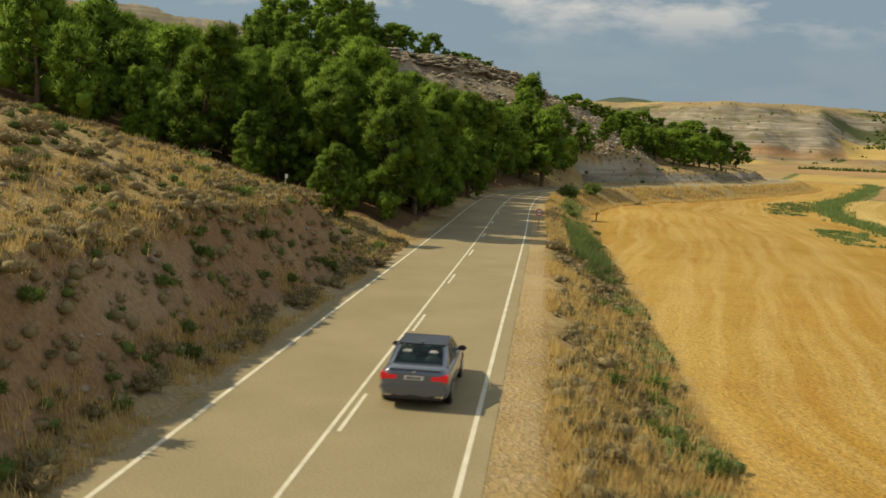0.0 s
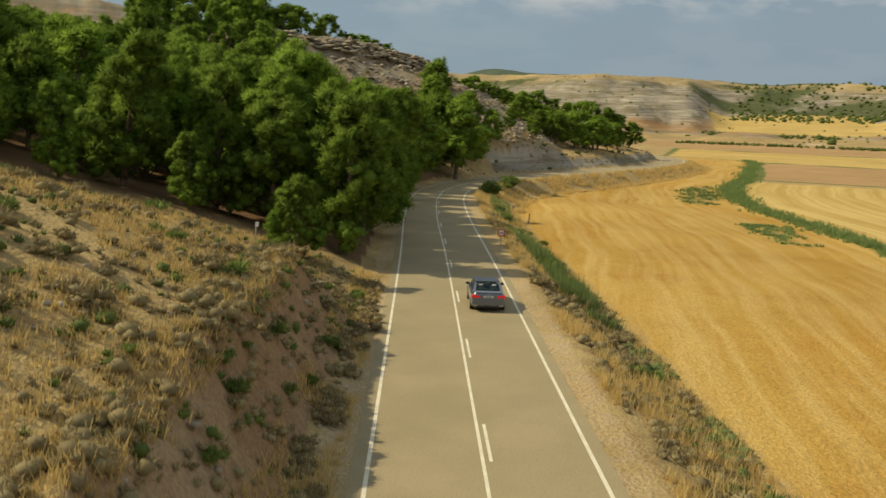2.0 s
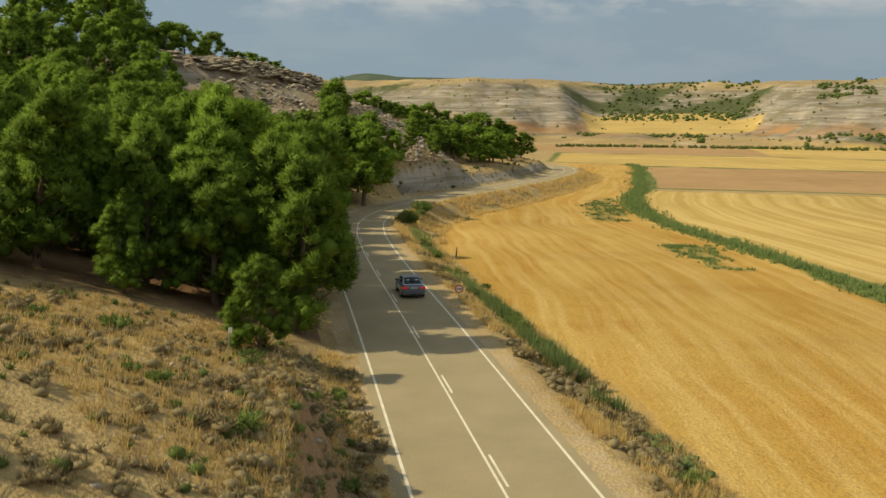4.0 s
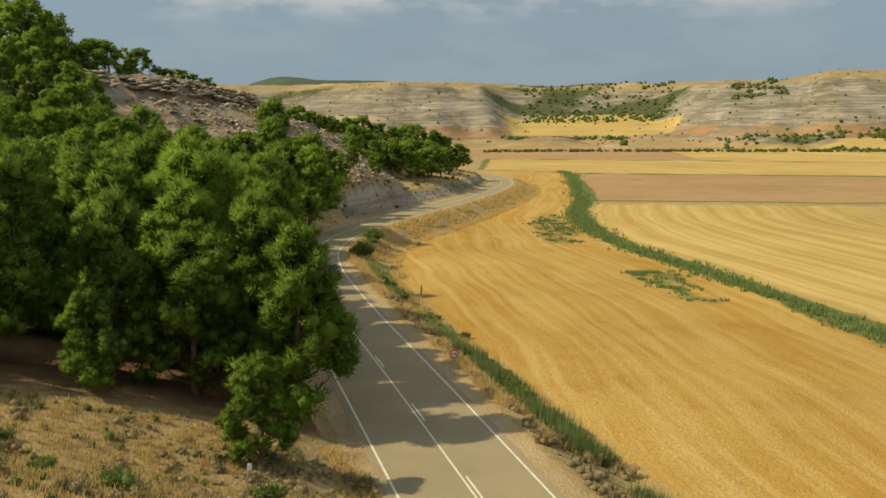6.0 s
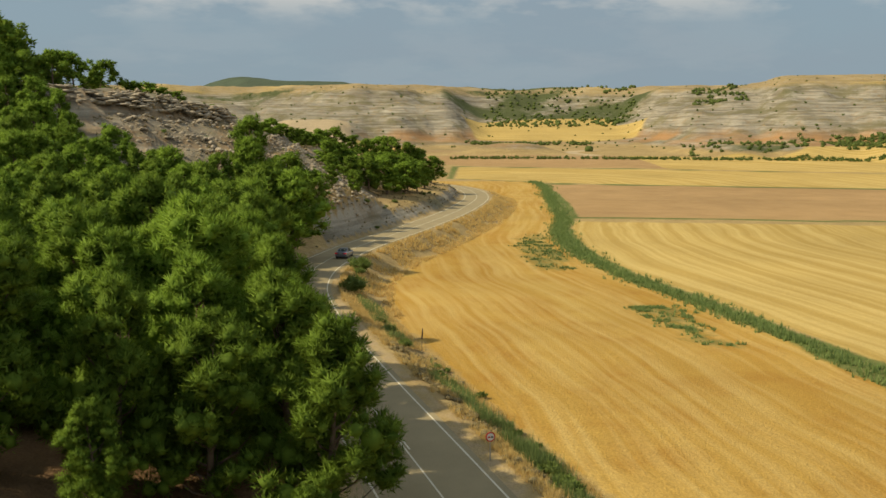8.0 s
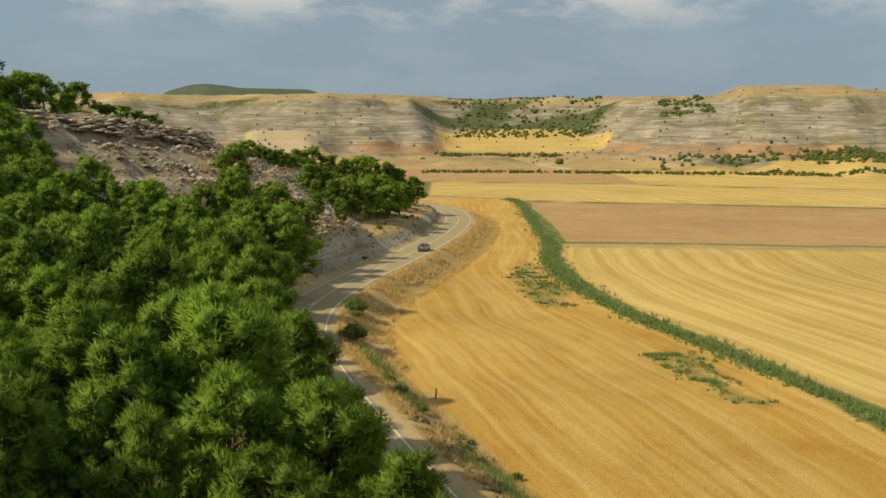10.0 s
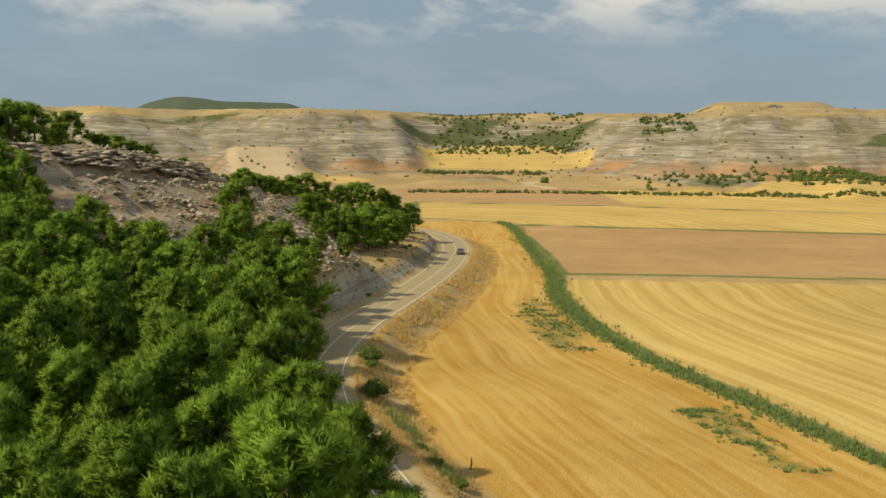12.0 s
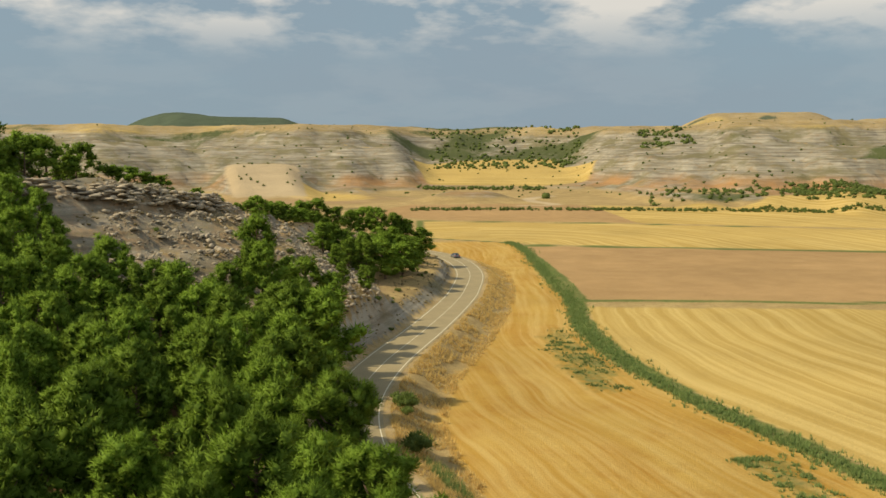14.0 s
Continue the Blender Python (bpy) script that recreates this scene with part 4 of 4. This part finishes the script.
def far_scrub():
    """Bushes and low trees across the valley, as lumps of one mesh."""
    rg = np.random.default_rng(21)
    cs, rs = [], []
    for az0, az1, r0, r1, n, lo, hi in ((29, 44, 640, 770, 230, 0.8, 1.9), (37, 43.5, 690, 770, 260, 1.0, 2.2), (18, 27, 1120, 1500, 420, 1.5, 3.2), (-4, 46, 760, 1400, 420, 0.4, 1.2), (30, 33, 1050, 1300, 160, 1.5, 3), (15, 46, 588, 604, 420, 0.5, 1.1), (16.5, 24, 868, 890, 120, 1.0, 2.2)):
        for _ in range(n):
            a, r = radians(rg.uniform(az0, az1)), rg.uniform(r0, r1)
            cs.append((r * math.sin(a), r * math.cos(a)))
            rs.append(rg.uniform(lo, hi))
    cs.append((297.6, 683.9))
    rs.append(4.0)
    xy = np.array(cs)
    z = height(xy[:, 0], xy[:, 1])
    pts = [(x, y, h + 0.5 * r) for (x, y), h, r in zip(cs, z, rs)]
    ob = new("far_scrub", crown_mesh("far_scrub", pts, rs, 14, 1.0, 0.4, M_SHRUB, 22, 0.85))
    return tagged(ob, "scattered dark green scrub on the far slopes", "scrub", kind="stuff")


far_scrub()


# ---------------------------------------------------------------- road sign and small post
def cylinder(bm, r, z0, z1, sides=12, axis="z", at=(0, 0, 0)):
    ret = bmesh.ops.create_cone(bm, cap_ends=True, segments=sides, radius1=r, radius2=r, depth=z1 - z0)
    m = Matrix.Translation((0, 0, (z0 + z1) / 2))
    if axis == "y":
        m = Matrix.Rotation(radians(90), 4, "X") @ m
    if axis == "x":
        m = Matrix.Rotation(radians(90), 4, "Y") @ m
    bmesh.ops.transform(bm, matrix=Matrix.Translation(at) @ m, verts=ret["verts"])
    return ret["verts"]


def box(bm, x0, x1, y0, y1, z0, z1, bevel=0.0):
    ret = bmesh.ops.create_cube(bm, size=1.0, matrix=Matrix.Translation(((x0 + x1) / 2, (y0 + y1) / 2, (z0 + z1) / 2)) @ Matrix.Diagonal((x1 - x0, y1 - y0, z1 - z0, 1)))
    if bevel:
        edges = list({e for v in ret["verts"] for e in v.link_edges})
        bmesh.ops.bevel(bm, geom=edges, offset=bevel, segments=2, affect="EDGES")
    return bm


def plain(name, c, rough=0.5, metal=0.0, spec=0.5):
    return noisy(name, [v * 0.92 for v in c], [min(1, v * 1.06) for v in c], 3.0, rough, 0.0, 30.0, spec, metal)


M_STEEL = plain("galvanised_steel", (0.42, 0.43, 0.44), 0.45, 0.8)
M_RED = plain("sign_red", (0.55, 0.035, 0.03), 0.4)
M_WHITE = plain("sign_white", (0.78, 0.78, 0.76), 0.4)
M_BLACK = plain("sign_black", (0.02, 0.02, 0.022), 0.5)


def no_overtaking_sign(x, y):
    ob = new("road_sign")
    ob.matrix_world = pose(x, y, ground_z(x, y) - 0.25)
    bm = bmesh.new()
    box(bm, -0.04, 0.04, -0.02, 0.02, 0, 2.08, 0.004)
    part("pole", bm, M_STEEL, ob)
    bm = bmesh.new()
    cylinder(bm, 0.31, -0.0, 0.03, 40, "y", (0, -0.022, 1.75))
    plate = part("plate", bm, M_RED, ob, "red round sign plate")
    bm = bmesh.new()
    cylinder(bm, 0.23, 0.0, 0.006, 40, "y", (0, -0.0525, 1.75))
    part("sign_face", bm, M_WHITE, plate, "white sign face")
    for dx, mat, lab in ((-0.10, M_RED, "red car symbol"), (0.10, M_BLACK, "black car symbol")):
        bm = bmesh.new()
        box(bm, dx - 0.085, dx + 0.085, -0.066, -0.0588, 1.70, 1.75, 0.003)
        box(bm, dx - 0.05, dx + 0.05, -0.066, -0.0588, 1.75, 1.80, 0.003)
        for w in (-0.05, 0.05):
            box(bm, dx + w - 0.02, dx + w + 0.02, -0.066, -0.0588, 1.67, 1.70, 0.003)
        part("symbol", bm, mat, plate, lab)
    return tagged(ob, "round red and white no-overtaking sign on steel post", "road sign")


no_overtaking_sign(4.45, 75.6)


def marker_post(x, y):
    ob = new("marker_post")
    ob.matrix_world = pose(x, y, ground_z(x, y) - 0.15, 0, 4, 25)
    bm = bmesh.new()
    cylinder(bm, 0.035, 0, 1.55, 8)
    part("pole", bm, M_STEEL, ob)
    bm = bmesh.new()
    box(bm, -0.06, 0.11, -0.06, -0.035, 1.36, 1.6, 0.005)
    part("plate", bm, M_WHITE, ob, "small white plate")
    return tagged(ob, "thin leaning post with small white plate on slope", "post")


marker_post(-10.4, 48.3)


def old_stake(x, y, h):
    ob = new("wooden_stake")
    ob.matrix_world = pose(x, y, ground_z(x, y) - 0.15, 3, 4, 0)
    v, f = tube([(0, 0, 0), (0.03, 0, h * 0.6), (0.0, 0.05, h)], [0.09, 0.08, 0.06], 7)
    part("stake", mesh_of("stake", v, f, M_BARK), None, ob)
    return tagged(ob, "weathered wooden stake at the edge of stubble", "stake")


old_stake(11.6, 118, 1.3)


# ---------------------------------------------------------------- the car
def car_paint():
    m, t, b, add = shader("car_paint", 0.28, 0.5)
    fleck = add("TexNoise", ("Vector", add("TexCoord").outputs["Object"]), ("Scale", 300.0), ("Detail", 2.0)).outputs["Fac"]
    col = mixc(add, ranged(add, fleck, 0.3, 0.7), (0.11, 0.13, 0.18, 1), (0.165, 0.19, 0.245, 1))
    t.links.new(col, b.inputs["Base Color"])
    b.inputs["Metallic"].default_value = 0.4
    b.inputs["Coat Weight"].default_value = 0.8
    b.inputs["Coat Roughness"].default_value = 0.06
    return m


def car_glass():
    m, t, b, add = shader("car_glass", 0.05, 0.5)
    b.inputs["Base Color"].default_value = (0.015, 0.02, 0.024, 1)
    clear = add("BsdfTransparent", ("Color", (0.70, 0.78, 0.78, 1)))
    mx = add("MixShader", (0, 0.72), (1, b.outputs[0]), (2, clear.outputs[0]))
    t.links.new(mx.outputs[0], t.nodes["Material Output"].inputs["Surface"])
    return m


def lamp_red():
    m, t, b, add = shader("tail_lamp_red", 0.15, 0.5)
    b.inputs["Base Color"].default_value = (0.55, 0.012, 0.018, 1)
    b.inputs["Emission Color"].default_value = (1.0, 0.02, 0.03, 1)
    b.inputs["Emission Strength"].default_value = 0.22
    return m


M_CAR, M_CGLASS, M_TAIL = car_paint(), car_glass(), lamp_red()
M_TYRE = plain("tyre_rubber", (0.022, 0.022, 0.022), 0.85)
M_RIM = plain("alloy", (0.45, 0.46, 0.48), 0.3, 0.9)
M_TRIM = plain("dark_trim", (0.03, 0.03, 0.033), 0.5)
M_ROOF = plain("roof_panel", (0.02, 0.025, 0.035), 0.3)
M_CHROME = plain("chrome", (0.75, 0.75, 0.76), 0.12, 1.0)
M_SEAT = plain("pale_leather", (0.72, 0.70, 0.63), 0.6)
M_INSIDE = plain("cabin_lining", (0.06, 0.06, 0.065), 0.8)


def slab(points, thick, towards=None):
    """A bent sheet of one quad's corners, with thickness, from four corners in order."""
    p = [Vector(q) for q in points]
    n = (p[1] - p[0]).cross(p[3] - p[0]).normalized() * thick
    rows, cols = 4, 6
    bulge = n.normalized() * 0.02
    verts = []
    for lay in (0, 1):
        for i in range(rows + 1):
            for j in range(cols + 1):
                u, v = j / cols, i / rows
                q = (p[0] * (1 - u) + p[1] * u) * (1 - v) + (p[3] * (1 - u) + p[2] * u) * v
                q = q + bulge * math.sin(math.pi * u) * math.sin(math.pi * v) + (n if lay else Vector())
                verts.append(q)
    w = cols + 1
    top = (rows + 1) * w
    faces = []
    for i in range(rows):
        for j in range(cols):
            a = i * w + j
            faces += [(a + w, a + w + 1, a + 1, a), (top + a, top + a + 1, top + a + w + 1, top + a + w)]
    rim = [j for j in range(cols)] + [i * w + cols for i in range(rows)] + [rows * w + cols - j for j in range(cols)] + [(rows - i) * w for i in range(rows)]
    for a, b in zip(rim, rim[1:] + rim[:1]):
        faces.append((a, b, b + top, a + top))
    bm = bmesh.new()
    vs = [bm.verts.new(q) for q in verts]
    for f in faces:
        bm.faces.new([vs[i] for i in f])
    bmesh.ops.recalc_face_normals(bm, faces=bm.faces)
    return bm


def sedan():
    car = new("car")
    # half width, underside, shoulder height, top height at each station from the tail
    stations = [(-2.47, 0.74, 0.42, 0.80, 0.92), (-2.43, 0.84, 0.33, 0.88, 1.03), (-2.30, 0.905, 0.26, 0.93, 1.085), (-1.95, 0.93, 0.22, 0.94, 1.075),
                (-1.5, 0.935, 0.2, 0.93, 1.03), (-0.6, 0.93, 0.19, 0.91, 0.98), (0.4, 0.93, 0.19, 0.89, 0.97), (1.05, 0.93, 0.2, 0.87, 0.985),
                (1.6, 0.925, 0.2, 0.83, 0.93), (2.05, 0.90, 0.22, 0.76, 0.85), (2.32, 0.82, 0.25, 0.68, 0.75), (2.46, 0.66, 0.33, 0.60, 0.65)]
    bm = bmesh.new()
    rings = []
    for y, w, zb, zs, zt in stations:
        half = [(0, zb), (w * 0.8, zb), (w * 0.97, zb + 0.10), (w, (zb + zs) / 2), (w * 0.985, zs - 0.05), (w * 0.93, zs + 0.02), (w * 0.80, zt - 0.01), (w * 0.4, zt + 0.012), (0, zt + 0.018)]
        ring = [bm.verts.new((x, y, z)) for x, z in half] + [bm.verts.new((-x, y, z)) for x, z in half[-2:0:-1]]
        rings.append(ring)
    for a, b in zip(rings, rings[1:]):
        for j in range(len(a)):
            bm.faces.new((a[j], a[(j + 1) % len(a)], b[(j + 1) % len(a)], b[j]))
    bm.faces.new(rings[0][::-1])
    bm.faces.new(rings[-1])
    bmesh.ops.recalc_face_normals(bm, faces=bm.faces)
    bmesh.ops.subdivide_edges(bm, edges=bm.edges, cuts=1, use_grid_fill=True, smooth=0.6)
    for f in bm.faces:
        f.smooth = True
    body = part("body", bm, M_CAR, car, "metallic blue-grey car body")
    # roof, pillars and panes
    zr, zb = 1.44, 1.0
    fw, rw = 0.67, 0.655          # roof half widths at the front and the back
    tf, tr = 0.30, -0.92         # roof's ends
    bf, br = 1.12, -1.78         # foot of the windscreen and of the rear window
    part("roof", slab([(-fw, tf, zr), (fw, tf, zr), (rw, tr, zr - 0.03), (-rw, tr, zr - 0.03)][::-1], 0.035), M_ROOF, car, "dark glass roof")
    part("rear_window", slab([(-0.69, br + 0.06, zb + 0.05), (0.69, br + 0.06, zb + 0.05), (0.60, tr - 0.03, zr - 0.04), (-0.60, tr - 0.03, zr - 0.04)], 0.012), M_CGLASS, car, "tinted rear window")
    part("windscreen", slab([(0.66, bf, zb), (-0.66, bf, zb), (-0.63, tf + 0.02, zr - 0.02), (0.63, tf + 0.02, zr - 0.02)], 0.012), M_CGLASS, car, "clear windscreen")
    for k in (-1, 1):
        def pane(y0, y1, y2, y3):
            q = [(k * 0.83, y0, zb - 0.02), (k * 0.83, y1, zb - 0.02), (k * 0.685, y2, zr - 0.035), (k * 0.675, y3, zr - 0.05)]
            return slab(q if k > 0 else q[::-1], 0.012)
        part("side_window", pane(-0.40, 0.92, 0.20, -0.40), M_CGLASS, car, "tinted side window")
        part("side_window", pane(-1.28, -0.46, -0.46, -0.80), M_CGLASS, car, "tinted side window")
        for y0, y1, y2, y3, n in ((0.92, 1.14, 0.34, 0.20, "front_pillar"), (-0.46, -0.40, -0.40, -0.46, "door_pillar"), (-1.82, -1.28, -0.80, -0.98, "rear_pillar")):
            q = [(k * 0.83, y0, zb - 0.04), (k * 0.81, y1, zb - 0.04), (k * 0.687, y2, zr - 0.005), (k * 0.677, y3, zr - 0.02)]
            part(n, slab(q if k > 0 else q[::-1], 0.02), M_CAR, car)
        q = [(k * 0.83, br, zb + 0.03), (k * 0.67, br + 0.03, zb + 0.06), (k * 0.59, tr - 0.06, zr - 0.035), (k * 0.67, tr - 0.02, zr - 0.03)]
        part("rear_pillar", slab(q if k > 0 else q[::-1], 0.02), M_CAR, car)
        # mirrors
        bm = bmesh.new()
        box(bm, k * 0.98 - 0.12, k * 0.98 + 0.12, 0.72, 0.88, 0.96, 1.10, 0.04)
        box(bm, k * 0.86 - 0.05, k * 0.86 + 0.05, 0.76, 0.84, 0.97, 1.01, 0.01)
        part("side_mirror", bm, M_TRIM, car, "dark wing mirror")
        # lamps
        bm = bmesh.new()
        box(bm, min(k * 0.44, k * 0.80), max(k * 0.44, k * 0.80), -2.482, -2.40, 0.78, 0.935, 0.02)
        box(bm, min(k * 0.74, k * 0.90), max(k * 0.74, k * 0.90), -2.465, -2.18, 0.76, 0.96, 0.025)
        part("tail_lamp", bm, M_TAIL, car, "red tail lamp")
        bm = bmesh.new()
        box(bm, min(k * 0.50, k * 0.84), max(k * 0.50, k * 0.84), 2.25, 2.42, 0.60, 0.70, 0.03)
        part("headlamp", bm, M_CHROME, car, "clear headlamp")
        bm = bmesh.new()
        box(bm, min(k * 0.55, k * 0.80), max(k * 0.55, k * 0.80), -2.475, -2.40, 0.34, 0.41, 0.02)
        part("tailpipe", bm, M_CHROME, car, "chrome tailpipe")
        for y in (-1.48, 1.50):
            wheel = new("wheel")
            wheel.parent = car
            wheel.location = (k * 0.83, y, 0.34)
            bm = bmesh.new()
            cylinder(bm, 0.34, -0.115, 0.115, 28, "x")
            bmesh.ops.bevel(bm, geom=[e for e in bm.edges if e.is_boundary is False and abs(e.verts[0].co.x - e.verts[1].co.x) < 1e-5], offset=0.03, segments=2, affect="EDGES")
            part("tyre", bm, M_TYRE, wheel, "black rubber tyre")
            bm = bmesh.new()
            cylinder(bm, 0.235, 0.10, 0.128, 24, "x")if k > 0 else cylinder(bm, 0.235, -0.128, -0.10, 24, "x")
            part("rim", bm, M_RIM, wheel, "silver alloy rim")
            bm = bmesh.new()
            cylinder(bm, 0.375, 0.0, 0.02, 28, "x", (k * (0.925 if k > 0 else 0.945), y, 0.36))
            part("wheel_arch", bm, M_TRIM, car, "dark wheel arch")
    bm = bmesh.new()
    box(bm, -0.26, 0.26, -2.485, -2.46, 0.80, 0.91, 0.004)
    plate = part("number_plate", bm, M_WHITE, car, "white number plate")
    for k in range(6):
        bm = bmesh.new()
        box(bm, -0.19 + 0.066 * k, -0.145 + 0.066 * k, -2.489, -2.4855, 0.825, 0.885)
        part("bar", bm, M_BLACK, plate, "black bar")
    bm = bmesh.new()
    box(bm, -0.78, 0.78, -2.465, -2.33, 0.27, 0.44, 0.03)
    part("diffuser", bm, M_TRIM, car, "dark lower bumper insert")
    bm = bmesh.new()
    box(bm, -0.90, 0.90, -2.49, -2.30, 0.47, 0.66, 0.05)
    part("bumper", bm, M_CAR, car)
    bm = bmesh.new()
    box(bm, -0.70, 0.70, -2.46, -2.34, 1.055, 1.085, 0.012)
    part("boot_lip", bm, M_CAR, car)
    bm = bmesh.new()
    cylinder(bm, 0.035, 0, 0.01, 16, "y", (0, -2.45, 1.0))
    part("badge", bm, M_CHROME, car, "round badge")
    bm = bmesh.new()
    box(bm, -0.025, 0.025, -0.86, -0.70, 1.43, 1.50, 0.012)
    part("roof_fin", bm, M_CAR, car)
    bm = bmesh.new()
    box(bm, -0.74, 0.74, -1.6, 1.0, 0.86, 1.0, 0.03)
    part("cabin_floor", bm, M_INSIDE, car, "dark cabin lining")
    for x, y, w in ((-0.38, 0.0, 0.25), (0.38, 0.0, 0.25), (-0.36, -1.22, 0.22), (0.36, -1.22, 0.22)):
        bm = bmesh.new()
        box(bm, x - w, x + w, y - 0.09, y + 0.09, 0.98, 1.17, 0.05)
        box(bm, x - 0.14, x + 0.14, y - 0.06, y + 0.05, 1.18, 1.34, 0.04)
        part("seat", bm, M_SEAT, car, "pale leather seat")
    return tagged(car, "blue-grey metallic saloon car driving on the road", "car")


car = sedan()


def car_length(t):
    """How far along the road the car's tail is at t seconds."""
    return 19.19 + t * (21.527 + t * (-4.0513 + t * (0.83315 + t * (-0.056671 + t * 0.00131306))))


def motions():
    rows = []
    for k in range(0, 57):
        t = k * 0.25
        x, y, turn = at_length(car_length(t) + 1.65, -1.72)
        rows.append((t, pose(x, y, 0.004, 0, 0, math.degrees(turn))))
    walk(car, rows)


motions()
